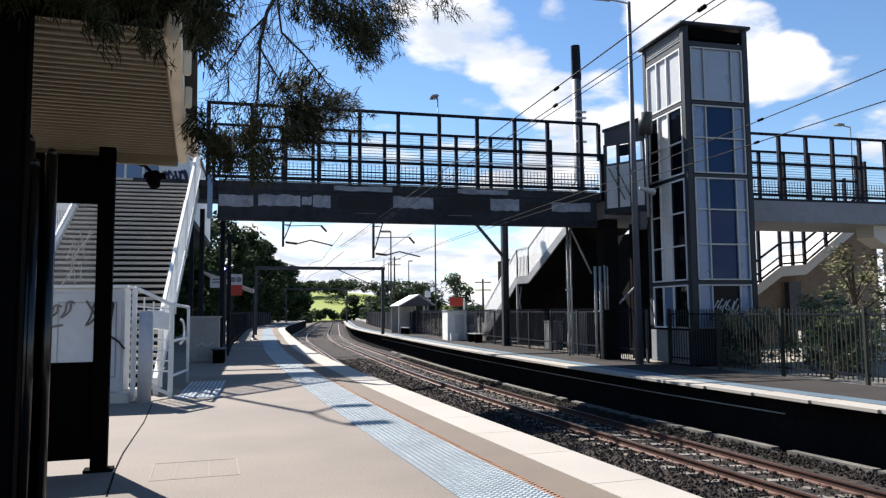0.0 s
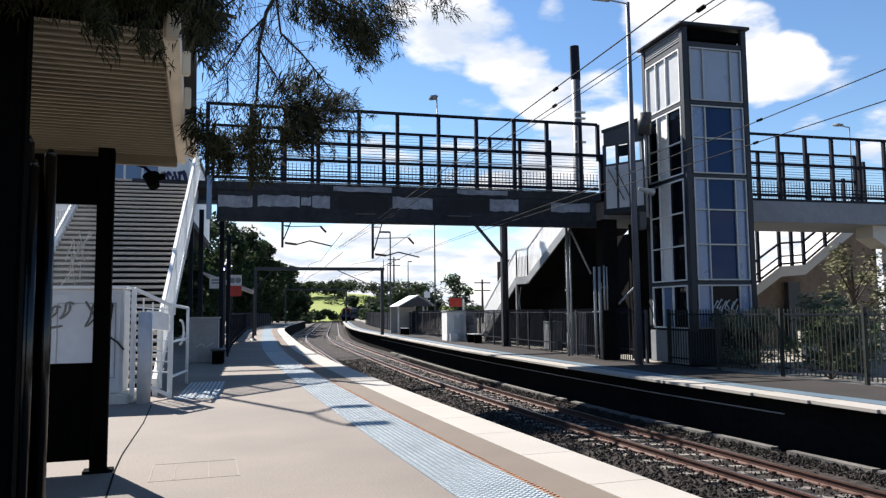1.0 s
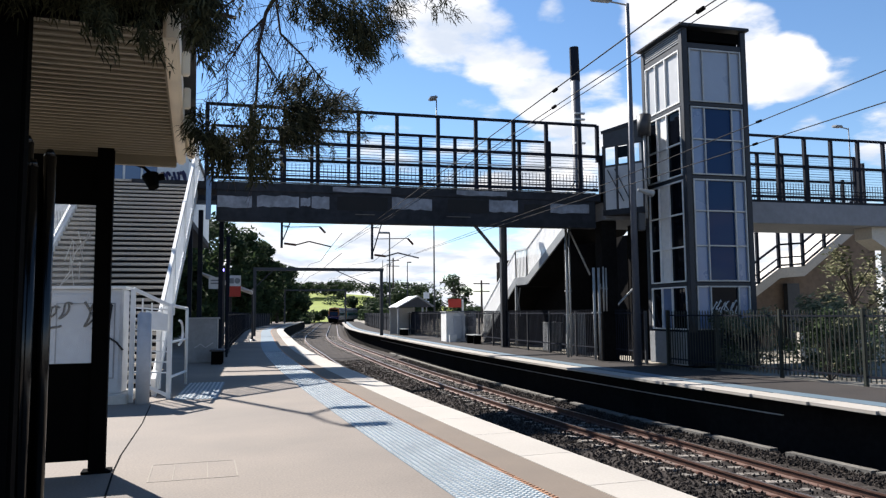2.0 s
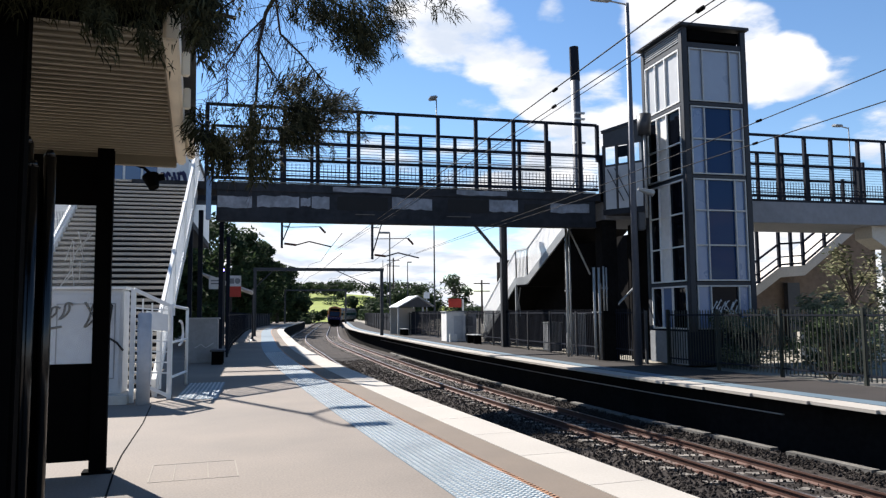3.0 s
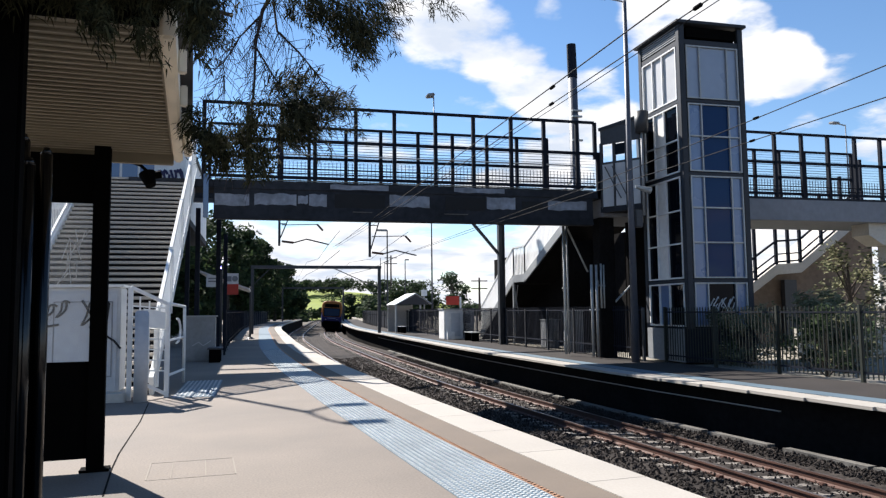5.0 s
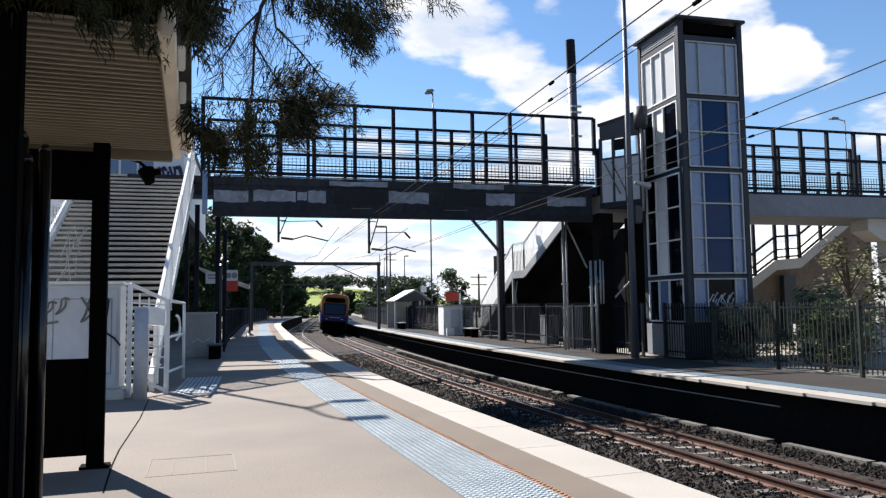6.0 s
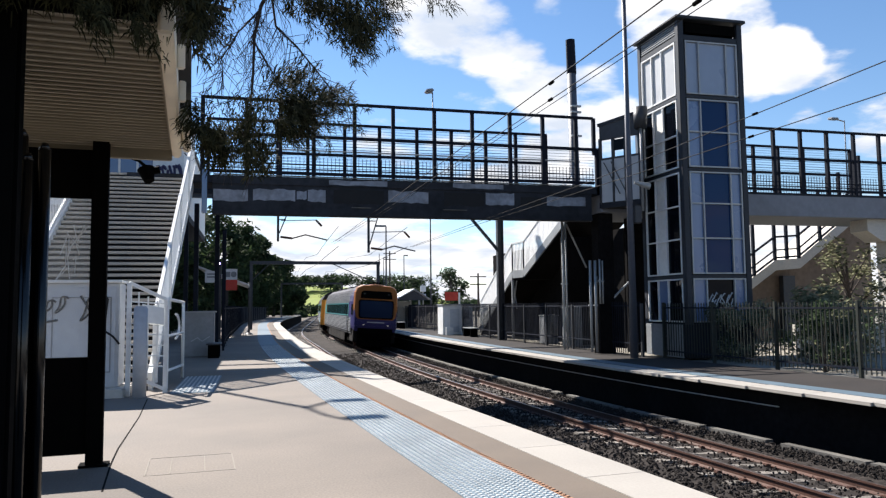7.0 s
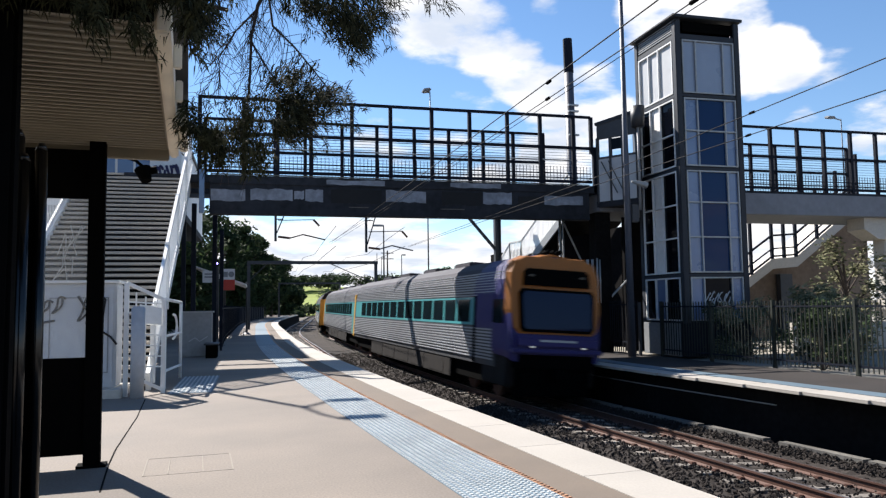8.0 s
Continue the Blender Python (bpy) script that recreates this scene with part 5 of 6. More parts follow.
def build_overhead():
    m = thing("power_pole", "tall weathered wooden power pole with dark top", "pole", at=pose(12.85, 27.8, -0.1))
    part("shaft", tube(bmesh.new(), (0, 0, 0), (-0.1, 0, 11.6), 0.23, 0.19, 12), "lampgrey", m, smooth=True)
    part("dark_cap", tube(bmesh.new(), (-0.09, 0, 11.3), (-0.12, 0, 12.75), 0.205, 0.195, 12), "navy", m, "dark pole top")
    for z in (9.6, 9.85, 8.6):
        part("bracket", box(bmesh.new(), -0.24, 0.2, -0.24, -0.12, z, z + 0.07), "galv", m)
    resize(m, 1.35)
    a = mast((10.9, 32.0), 6.7, "grey steel overhead line mast on the far platform", 0.26)
    part("brace", bar(bmesh.new(), (-0.05, 0, 4.15), (-1.75, 0, 6.1), 0.12, 0.12), "darkgrey", a)
    part("boom", box(bmesh.new(), -13.5, 0.2, -0.15, 0.15, 6.3, 6.6), "darkgrey", a)
    for x, z in ((0.93 - 10.9, 4.5), (4.82 - 10.9, 4.05)):
        part("dropper", box(bmesh.new(), x - 0.05, x + 0.05, -0.05, 0.05, z, 6.4), "darkgrey", a)
        part("stay", bar(bmesh.new(), (x + 0.05, 0, z + 0.35), (x + 0.62, 0, 6.3), 0.05, 0.05), "darkgrey", a)
        part("cross_tie", bar(bmesh.new(), (x, 0, 5.45), (x + 0.32, 0, 5.45), 0.04, 0.04), "darkgrey", a)
        part("insulator", tube(bmesh.new(), (x + 0.1, 0, z + 0.2), (x + 0.6, 0, z + 0.14), 0.05), "rail", a)
        part("register_arm", path_tube(bmesh.new(), [(x + 0.6, 0, z + 0.14), (x + 1.15, 0, z + 0.3), (x + 2.1, 0, z + 0.08)], 0.03), "darkgrey", a)
        part("steady_arm", tube(bmesh.new(), (x + 0.1, 0, z + 0.9), (x + 1.6, 0, z + 0.95), 0.018), "darkgrey", a)
        part("insulator", tube(bmesh.new(), (x + 1.6, 0, z + 0.95), (x + 1.85, 0, z + 0.68), 0.045), "rail", a)
    resize(a, 1.123)
    p = thing("overhead_portal", "dark steel portal frame spanning the tracks", "portal frame", at=pose(0, 55, -0.1))
    for x in (-0.28, 9.0):
        part("column", box(bmesh.new(), x - 0.11, x + 0.11, -0.11, 0.11, 0, 4.95), "darkgrey", p)
    part("boom", box(bmesh.new(), -0.4, 9.15, -0.13, 0.13, 4.82, 5.05), "darkgrey", p)
    part("brace", bar(bmesh.new(), (9.0, 0, 3.35), (5.6, 0, 4.85), 0.06, 0.06), "darkgrey", p)
    part("brace", bar(bmesh.new(), (-0.28, 0, 3.6), (1.0, 0, 4.85), 0.06, 0.06), "darkgrey", p)
    p2 = thing("overhead_portal", "dark steel portal frame spanning the tracks, far along the line", "portal frame", at=pose(5.5, 118, -0.1))
    for x in (-1.5, 8.0):
        part("column", box(bmesh.new(), x - 0.12, x + 0.12, -0.12, 0.12, 0, 5.3), "darkgrey", p2)
    part("boom", box(bmesh.new(), -1.6, 8.1, -0.14, 0.14, 5.2, 5.45), "darkgrey", p2)

    def wire(name, pts, r=0.011, beads=()):
        t = thing("overhead_wire", name, "wire", group="overhead wires")
        part("strand", path_tube(bmesh.new(), pts, r, n=5), "wire", t)
        for q in beads:
            part("insulator", tube(bmesh.new(), Vector(q) - Vector((0, 0.05, 0)), Vector(q) + Vector((0, 0.05, 0)), 0.022), "black", t)
    wire("black overhead wire above the near track", [(3.6, -6, 4.35), (3.6, 6, 4.39), (3.6, 20, 4.52), (3.45, 33, 4.5)], 0.008, [(3.6, 8.45, 4.4)])
    wire("black overhead wire above the near track", [(3.9, -6, 4.2), (3.9, 9.3, 4.41), (3.8, 20, 4.48), (3.3, 33, 4.45)], 0.007, [(3.9, 9.2, 4.41), (3.9, 5.75, 4.36)])
    wire("black overhead wire above the near track", [(3.93, -6, 4.16), (3.93, 9.3, 4.36), (3.83, 20, 4.43), (3.4, 33, 4.4)], 0.005)
    wire("black overhead wire above the far track", [(7.3, -6, 4.5), (7.3, 7, 4.48), (7.3, 15, 4.36), (7.3, 24, 4.42), (6.9, 33, 4.3)], 0.008, [(7.3, 9.4, 4.45)])
    wire("black overhead wire above the far track", [(7.6, -6, 4.1), (7.6, 7.4, 4.2), (7.6, 12, 4.25), (7.5, 24, 4.4), (7.0, 33, 4.3)], 0.008, [(7.6, 9.9, 4.23)])
    for s in (1.45, 4.6):
        wire("thin overhead wires far along the line", [tuple(arc(s, y, 4.3 - 0.2 * math.sin((y - 33) / 22 * math.pi) ** 2)) for y in steps(33, 121, 5.5)], 0.014)
        wire("thin overhead wires far along the line", [tuple(arc(s, y, 5.2 - 0.5 * math.sin((y - 33) / 22 * math.pi) ** 2)) for y in steps(33, 121, 5.5)], 0.012)


build_overhead()


# ---------------------------------------------------------------- things far along the platforms
def build_far_platform_things():
    sh = thing("platform_shelter", "small gabled shelter on the far platform", "shelter", at=pose(10.6, 53.5, 0, 0, 0, 1))
    for x in (-0.9, 0.9):
        for y in (-1.4, 1.4):
            part("post", box(bmesh.new(), x - 0.06, x + 0.06, y - 0.06, y + 0.06, 0, 1.98), "galv", sh)
    part("side_wall", box(bmesh.new(), -0.9, 0.9, 1.42, 1.48, 0, 1.95), "galv", sh)
    part("roof", plate(bmesh.new(), [(-1.0, -1.6, 1.95), (0.5, -1.6, 2.75), (0.5, 1.6, 2.75), (-1.0, 1.6, 1.95)], 0.07), "white", sh, "pale pitched roof")
    part("roof", plate(bmesh.new(), [(0.5, -1.6, 2.75), (1.7, -1.6, 2.0), (1.7, 1.6, 2.0), (0.5, 1.6, 2.75)], 0.07), "midgrey", sh)
    part("gable", plate(bmesh.new(), [(-0.9, -1.5, 1.98), (1.6, -1.5, 1.98), (0.5, -1.5, 2.68)], 0.05), "darkgrey", sh)
    resize(sh, 1.123)
    k = thing("kiosk", "white painted kiosk box on the far platform", "kiosk", at=pose(10.75, 39.4, 0))
    part("body", box(bmesh.new(), -0.85, 0.85, -0.6, 0.6, 0, 1.6, bevel=0.02), "white", k)
    part("door", box(bmesh.new(), -0.45, 0.05, -0.63, -0.6, 0.15, 1.4, bevel=0.01), "offwhite", k)
    part("roof_lip", box(bmesh.new(), -0.9, 0.9, -0.66, 0.66, 1.6, 1.66, bevel=0.01), "galv", k)
    part("notice", box(bmesh.new(), 0.2, 0.62, -0.615, -0.602, 0.85, 1.35), "midgrey", k, "grey notice board")
    part("vent", box(bmesh.new(), 0.2, 0.55, -0.62, -0.602, 0.2, 0.45), "darkgrey", k)
    part("step", box(bmesh.new(), -0.75, -0.35, -0.9, -0.6, 0, 0.4), "white", k)
    resize(k, 1.123)
    p = thing("signpost", "white post with a red sign board", "sign", at=pose(12.7, 45.5, 0))
    part("post", tube(bmesh.new(), (0, 0, 0), (0, 0, 2.4), 0.06), "white", p)
    part("board", box(bmesh.new(), -0.95, -0.1, -0.02, 0.02, 1.9, 2.45, bevel=0.01), "red", p, "red sign board")
    resize(p, 1.123)
    q = thing("signpost", "grey post with two small white plates", "sign", at=pose(12.35, 54.5, 0))
    part("post", tube(bmesh.new(), (0, 0, 0), (0, 0, 3.2), 0.05), "galv", q)
    for z in (2.0, 2.65):
        part("plate", box(bmesh.new(), -0.22, 0.22, -0.08, -0.05, z, z + 0.45), "white", q)
    resize(q, 1.123)
    for x, y in ((10.65, 36.2), (10.0, 51.5)):
        b = thing("bench", "dark slatted bench with pale seat edge", "bench", at=pose(x, y, 0))
        for dx in (-0.18, -0.02, 0.14):
            part("slat", box(bmesh.new(), dx, dx + 0.12, -0.75, 0.75, 0.42, 0.46, bevel=0.006), "galv", b)
        for yy in (-0.6, 0.6):
            part("leg", box(bmesh.new(), -0.16, 0.22, yy - 0.03, yy + 0.03, 0, 0.42), "black", b)
        resize(b, 1.123)
    for x, y, h, lab in ((11.9, 68, 9.2, -0.5), (16.2, 68, 10.1, 0.0), (21, 105, 9, 0.3), (21.5, 130, 11, 0.0), (24, 140, 11, 0.4)):
        t = thing("street_lamp", "slim grey lamp column beyond the platform", "street lamp", at=pose(x, y, -0.1))
        part("pole", tube(bmesh.new(), (0, 0, 0), (0, 0, h), 0.09, 0.06), "darkgrey", t)
        if lab:
            part("lamp_head", box(bmesh.new(), min(0, lab * 2), max(0, lab * 2), -0.15, 0.15, h - 0.1, h + 0.08, bevel=0.03), "midgrey", t)
    for x, y, h in ((33.8, 110, 7.0), (27, 150, 13.4)):
        t = thing("power_pole", "wooden power pole with crossarms in the distance", "pole", at=pose(x, y, -0.5))
        part("shaft", tube(bmesh.new(), (0, 0, 0), (0, 0, h), 0.2, 0.14), "bark", t)
        for z in (h - 0.6, h - 1.8):
            part("crossarm", box(bmesh.new(), -1.3, 1.3, -0.08, 0.08, z, z + 0.16), "bark", t)


def build_near_platform_things():
    sh = thing("platform_shelter", "distant platform awning with white underside", "shelter", at=pose(-1.6, 41, 0))
    for y in (-0.5, 4):
        part("post", box(bmesh.new(), -0.07, 0.07, y - 0.07, y + 0.07, 0, 3.8), "darkgrey", sh)
    part("awning", plate(bmesh.new(), [(-1.4, -1, 3.75), (1.25, -1, 2.75), (1.25, 6, 2.75), (-1.4, 6, 3.75)], 0.08), "white", sh)
    b = thing("station_sign", "white and red station sign boards under the awning", "sign", at=pose(-1.5, 39.6, 0))
    part("post", tube(bmesh.new(), (-0.27, 0, 0), (-0.27, 0, 3.9), 0.08), "darkgrey", b)
    part("white_board", box(bmesh.new(), -1.0, -0.4, -0.04, 0, 2.9, 3.5), "white", b)
    part("white_board", box(bmesh.new(), -0.1, 0.6, -0.04, 0, 3.05, 3.6), "white", b)
    part("red_board", box(bmesh.new(), -0.1, 0.6, -0.04, 0, 2.5, 3.04), "red", b, "red board with plain bars")
    for z in (3.15, 3.3):
        part("bar", box(bmesh.new(), -0.9, -0.5, -0.046, -0.04, z, z + 0.07), "midgrey", b)
    part("bar", box(bmesh.new(), 0.0, 0.25, -0.046, -0.04, 3.18, 3.45), "midgrey", b)
    part("ring", tube(bmesh.new(), (0.42, -0.04, 3.32), (0.42, -0.05, 3.32), 0.15, n=16), "midgrey", b)
    s = thing("signal_lamp", "small lit violet-blue signal lamp on a post", "signal lamp", at=pose(-1.82, 39.4, 3.85))
    part("housing", box(bmesh.new(), -0.12, 0.12, -0.05, 0.12, -0.12, 0.2, bevel=0.02), "black", s)
    part("lens", tube(bmesh.new(), (0, -0.05, 0.02), (0, -0.09, 0.02), 0.08, n=14), "signal", s)
    c = thing("service_cabinet", "weathered grey steel cabinet under the footbridge", "cabinet", at=pose(-1.75, 26.3, 0))
    part("body", box(bmesh.new(), -0.55, 0.42, -0.4, 0.4, 0, 1.45, bevel=0.02), "midgrey", c)
    part("lid", box(bmesh.new(), -0.6, 0.47, -0.45, 0.45, 1.45, 1.5, bevel=0.01), "galv", c)
    sq = bmesh.new()
    path_tube(sq, [(-0.3, -0.41, 0.5), (-0.1, -0.41, 0.62), (0.05, -0.41, 0.5), (0.3, -0.41, 0.66)], 0.02, n=4)
    part("spray_scrawl", sq, "scrawlwhite", c)
    be = thing("bench", "dark bench beside the cabinet", "bench", at=pose(-1.25, 25.2, 0))
    part("seat", box(bmesh.new(), -0.25, 0.2, -0.5, 0.5, 0.42, 0.47, bevel=0.01), "darkgrey", be)
    part("leg", box(bmesh.new(), -0.2, 0.15, -0.4, -0.34, 0, 0.42), "black", be)
    part("leg", box(bmesh.new(), -0.2, 0.15, 0.34, 0.4, 0, 0.42), "black", be)
    for x, y, h in ((-2.05, 27.6, 5.4), (-1.4, 29.0, 5.2), (-2.6, 30, 5.4), (-1.3, 33, 5.0)):
        p = thing("steel_post", "dark steel post under the footbridge landing", "post", at=pose(x, y, -0.05), group="posts under the landing")
        part("shaft", box(bmesh.new(), -0.08, 0.08, -0.08, 0.08, 0, h), "navy", p)
        part("foot_plate", box(bmesh.new(), -0.16, 0.16, -0.16, 0.16, 0, 0.06), "navy", p)
    pole = thing("signpost", "slim dark sign post on the near platform", "sign", at=pose(-0.33, 45, 0))
    part("post", tube(bmesh.new(), (0, 0, 0), (0, 0, 3.1), 0.06), "darkgrey", pole)
    part("base", tube(bmesh.new(), (0, 0, 0), (0, 0, 0.12), 0.28, 0.12, 14), "darkgrey", pole)
    cm = thing("security_camera", "dark domed security camera on a curved bracket", "security camera", at=pose(-1.28, 9.3, 3.23))
    part("dome", tube(bmesh.new(), (0, 0, 0.05), (0.05, -0.05, -0.1), 0.1, 0.06, 14), "black", cm)
    part("body", tube(bmesh.new(), (0.03, 0, 0.02), (0.16, 0, 0.05), 0.045, n=12), "black", cm)
    part("bracket", path_tube(bmesh.new(), [(0.0, 0, 0.08), (-0.08, 0, 0.15), (-0.22, 0, 0.20), (-0.4, -0.05, 0.23), (-0.56, -0.3, 0.2), (-0.60, -0.62, 0.16)], 0.02), "black", cm)


build_far_platform_things()
build_near_platform_things()


# ---------------------------------------------------------------- platform surface details
def build_surface():
    f = thing("tactile_paving", "worn pale blue tactile tiles along the platform edge", "tactile paving", kind="structure")
    bm = box(bmesh.new(), -0.129, 0.129, -0.129, 0.129, 0.0, 0.006)
    for i in range(4):
        for j in range(4):
            x, y = -0.0975 + i * 0.065, -0.0975 + j * 0.065
            tube(bm, (x, y, 0.005), (x, y, 0.013), 0.025, 0.018, 8)
    for fc in bm.faces[6:]:
        fc.material_index = 1
    one = None
    rows = [2.65 + 0.26 * k for k in range(113)]
    spare = bmesh.new()
    for k, y in enumerate(rows):
        for i in range(3):
            s = -1.30 - i * 0.26
            m = Matrix.Translation(arc(s, y)) @ pose(0, 0, 0, 0, 0, arc_turn(s, y))
            if one is None:
                one = part("tactile_tile", bm, "tactile", f)
                one.data.materials.append(M["stud"])
                one.matrix_basis = m
            else:
                share("tactile_tile", one, m, f)
    part("tactile_strip", sweep(spare, [(-1.95, 0), (-1.95, 0.008), (-1.17, 0.008), (-1.17, 0)], steps(32.0, 130, 2)), "tactile", f)
    # orange studs along the strip's edge
    dots = bmesh.new()
    for y in steps(3.0, 26.0, 0.065):
        q = arc(-1.13, y)
        tube(dots, (q.x, q.y, 0.0), (q.x, q.y, 0.011), 0.026, 0.018, 6)
    part("stud_row", dots, "orange", f, "row of worn orange studs")["kind"] = "stuff"
    p = thing("pit_cover", "faint square service pit cover in the concrete", "pit cover", kind="structure", at=pose(-0.63, 8.2, 0, 0, 0, 4))
    for x0, x1, y0, y1 in ((-0.42, 0.42, 0.42, 0.435), (-0.42, 0.42, -0.435, -0.42), (-0.43, -0.415, -0.43, 0.43), (0.415, 0.43, -0.43, 0.43), (-0.2, -0.19, -0.4, 0.4), (0.13, 0.14, -0.4, 0.4)):
        part("seam", box(bmesh.new(), x0, x1, y0, y1, 0.0, 0.003), "seam", p)
    j = thing("expansion_joint", "dark cracked expansion joint in the platform", "joint", kind="structure")
    pts = [(-1.30, 7.2), (-1.44, 8.4), (-1.52, 9.3), (-1.58, 10.4), (-1.66, 11.9), (-1.85, 14.2)]
    for a, b in zip(pts, pts[1:]):
        part("seam", bar(bmesh.new(), (*a, 0.0), (*b, 0.0), 0.018, 0.006), "wallc", j)


build_surface()


# ---------------------------------------------------------------- trees and bushes
def leaves(centres, count, size, rnd, spread):
    """Many small leaf blades scattered round clump centres: (position, radius)."""
    verts, faces = [], []
    for c, r in centres:
        c = Vector(c)
        for _ in range(count):
            d = Vector((rnd.gauss(0, 1), rnd.gauss(0, 1), rnd.gauss(0, 1))).normalized() * r * rnd.random() ** 0.45
            d.z *= spread
            u = Vector((rnd.gauss(0, 1), rnd.gauss(0, 1), rnd.gauss(0, 0.6))).normalized()
            w = u.orthogonal().normalized()
            L = size * rnd.uniform(0.6, 1.4)
            p = c + d
            k = len(verts)
            verts += [tuple(p - u * L), tuple(p + w * L * 0.45), tuple(p + u * L), tuple(p - w * L * 0.45)]
            faces.append((k, k + 1, k + 2, k + 3))
    return verts, faces


def mesh_of(name, verts, faces, mt, parent=None, label=""):
    me = bpy.data.meshes.new(name)
    me.from_pydata(verts, [], faces)
    me.materials.append(M[mt])
    o = new(name, me)
    if parent:
        o.parent = parent
    if label:
        o["label"] = label
    return o


def tree(at, height, width, seed, label, mt="leaf", clumps=16, count=150, size=0.22, base=0.25):
    rnd = random.Random(seed)
    t = thing("tree", label, "tree", at=pose(*at))
    bm = bmesh.new()
    lean = Vector((rnd.uniform(-0.06, 0.06) * height, rnd.uniform(-0.06, 0.06) * height, height * 0.8))
    path_tube(bm, [Vector((0, 0, -0.3)), lean * 0.35 + Vector((0.1, 0, 0)), lean * 0.7, lean], height * 0.028, height * 0.008, 8)
    centres = []
    for k in range(clumps):
        f = base + (1 - base) * (k + rnd.random()) / clumps
        a = rnd.uniform(0, 6.283)
        rad = width / 2 * (1 - 0.55 * abs(f - 0.55) * 2 * 0.8) * rnd.uniform(0.35, 1.0)
        c = Vector((math.cos(a) * rad, math.sin(a) * rad, height * f * 0.95))
        s = lean * min(0.95, max(0.15, f * 0.75))
        tube(bm, s, c, height * 0.011, height * 0.003, 6)
        centres.append((c, width * rnd.uniform(0.13, 0.26)))
    part("trunk", bm, "bark", t, "brown trunk and limbs")
    mesh_of("crown", *leaves(centres, count, size, rnd, 0.8), mt, t, "uneven crown of small leaves")
    return t


def build_planting():
    # dark trees behind the near platform; the nearest are unseen, added to shade it
    spec = [(-4.9, 37, 5.0, 3.0), (-5.2, 42, 5.2, 3.2), (-5.4, 47, 5.4, 3.4), (-7.0, 62, 8.8, 5.2), (-6.8, 70, 9.4, 5.4), (-5, 95, 14, 8), (-2.6, 102, 13, 8), (-0.8, 108, 12, 7), (0.8, 116, 11, 7), (3, 127, 10, 7), (5.0, 139, 8.2, 7), (7.0, 150, 7.2, 6), (-9, 60, 11, 7), (-9, 78, 12, 8), (-7, 88, 12, 8)]
    for i, (x, y, h, w) in enumerate(spec):
        tree((x, y, 0), h, w, 10 + i, "dark dense tree in the row behind the near platform", clumps=26, count=190, size=0.2 + y * 0.0015, base=0.12)
    far = [(14.5, 150, 6, 7), (9, 158, 4.5, 7), (5, 150, 4.5, 6), (20, 140, 4, 6), (17.5, 175, 7, 9), (26.5, 130, 7.4, 7), (29, 133, 6.2, 6), (25, 150, 5.5, 6), (35, 170, 7, 8), (34.5, 130, 9.4, 8.5), (2, 170, 7, 10), (-6, 185, 9, 14), (24, 190, 8, 12), (33, 118, 3.4, 4)]
    for i, (x, y, h, w) in enumerate(far):
        if -3 < x - arc(0, y).x < 12:
            continue
        tree((x, y, -1.2), h, w, 60 + i, "distant dark tree beyond the platforms", clumps=16, count=110, size=0.36, base=0.1)
    for i, (x, y, h, w) in enumerate([(22.6, 20.6, 3.6, 3.2), (25.0, 26.6, 4.6, 2.9), (17.6, 20.2, 2.3, 2.4)]):
        tree((x, y, -0.3), h, w, 90 + i, "olive green shrub tree behind the platform fence", "bush", 15, 130, 0.1, 0.2)
    rnd = random.Random(31)
    for i in range(4, 14):
        q = arc(11.75 + rnd.random() * 2.8, 14.2 + i * 0.6)
        x, y = q.x, q.y
        b = thing("shrub", "scrubby dark green shrub behind the picket fence", "shrub", at=pose(x, y, -0.3), group="shrubs behind the fence")
        bm = bmesh.new()
        cs = []
        for k in range(9):
            c = Vector((rnd.uniform(-0.7, 0.7), rnd.uniform(-0.7, 0.7), rnd.uniform(0.3, 1.75)))
            tube(bm, (0, 0, 0), c, 0.02, 0.008, 5)
            cs.append((c, rnd.uniform(0.25, 0.5)))
        part("woody_stem", bm, "bark", b)
        mesh_of("foliage", *leaves(cs, 110, 0.06, rnd, 0.9), "leaf" if i % 4 == 0 else "bush", b)
    w = thing("garden_wall", "low pale block wall behind the shrubs", "wall", kind="structure")
    part("wall_block", box(bmesh.new(), 19.5, 36, 23.4, 23.6, -0.3, 0.75), "paleconc", w)
    # green hill at the end of the view and woods around it
    bm = bmesh.new()
    grid = [[bm.verts.new((-140 + i * 10, 240 + j * 12, -2 + 13 * math.exp(-((-140 + i * 10 - 25) / 75) ** 2) * min(1, j / 9) + 0.8 * noise.noise((i * 0.5, j * 0.5, 0)))) for i in range(36)] for j in range(22)]
    for a, b in zip(grid, grid[1:]):
        for k in range(35):
            bm.faces.new((a[k], a[k + 1], b[k + 1], b[k]))
    tagged(part("hill", bm, "grass"), "sunny bright green grass hill in the distance", "hill", kind="structure")
    cs = []
    for i in range(46):
        x = -30 + i * 2.6 + rnd.uniform(-1, 1)
        if 9 < x < 24:
            continue
        cs.append(((x, 222 + rnd.uniform(-8, 8), rnd.uniform(0, 3.0)), rnd.uniform(2, 4.2)))
    for i in range(40):
        cs.append(((-20 + i * 2.5 + rnd.uniform(-1, 1), 335 + rnd.uniform(-8, 8), 11.5 + rnd.uniform(0, 3)), rnd.uniform(2, 4)))
    for i in range(34):
        cs.append(((27 + i * 2.2 + rnd.uniform(-1, 1), 300 + rnd.uniform(-8, 8), rnd.uniform(-1, 6)), rnd.uniform(2, 4.5)))
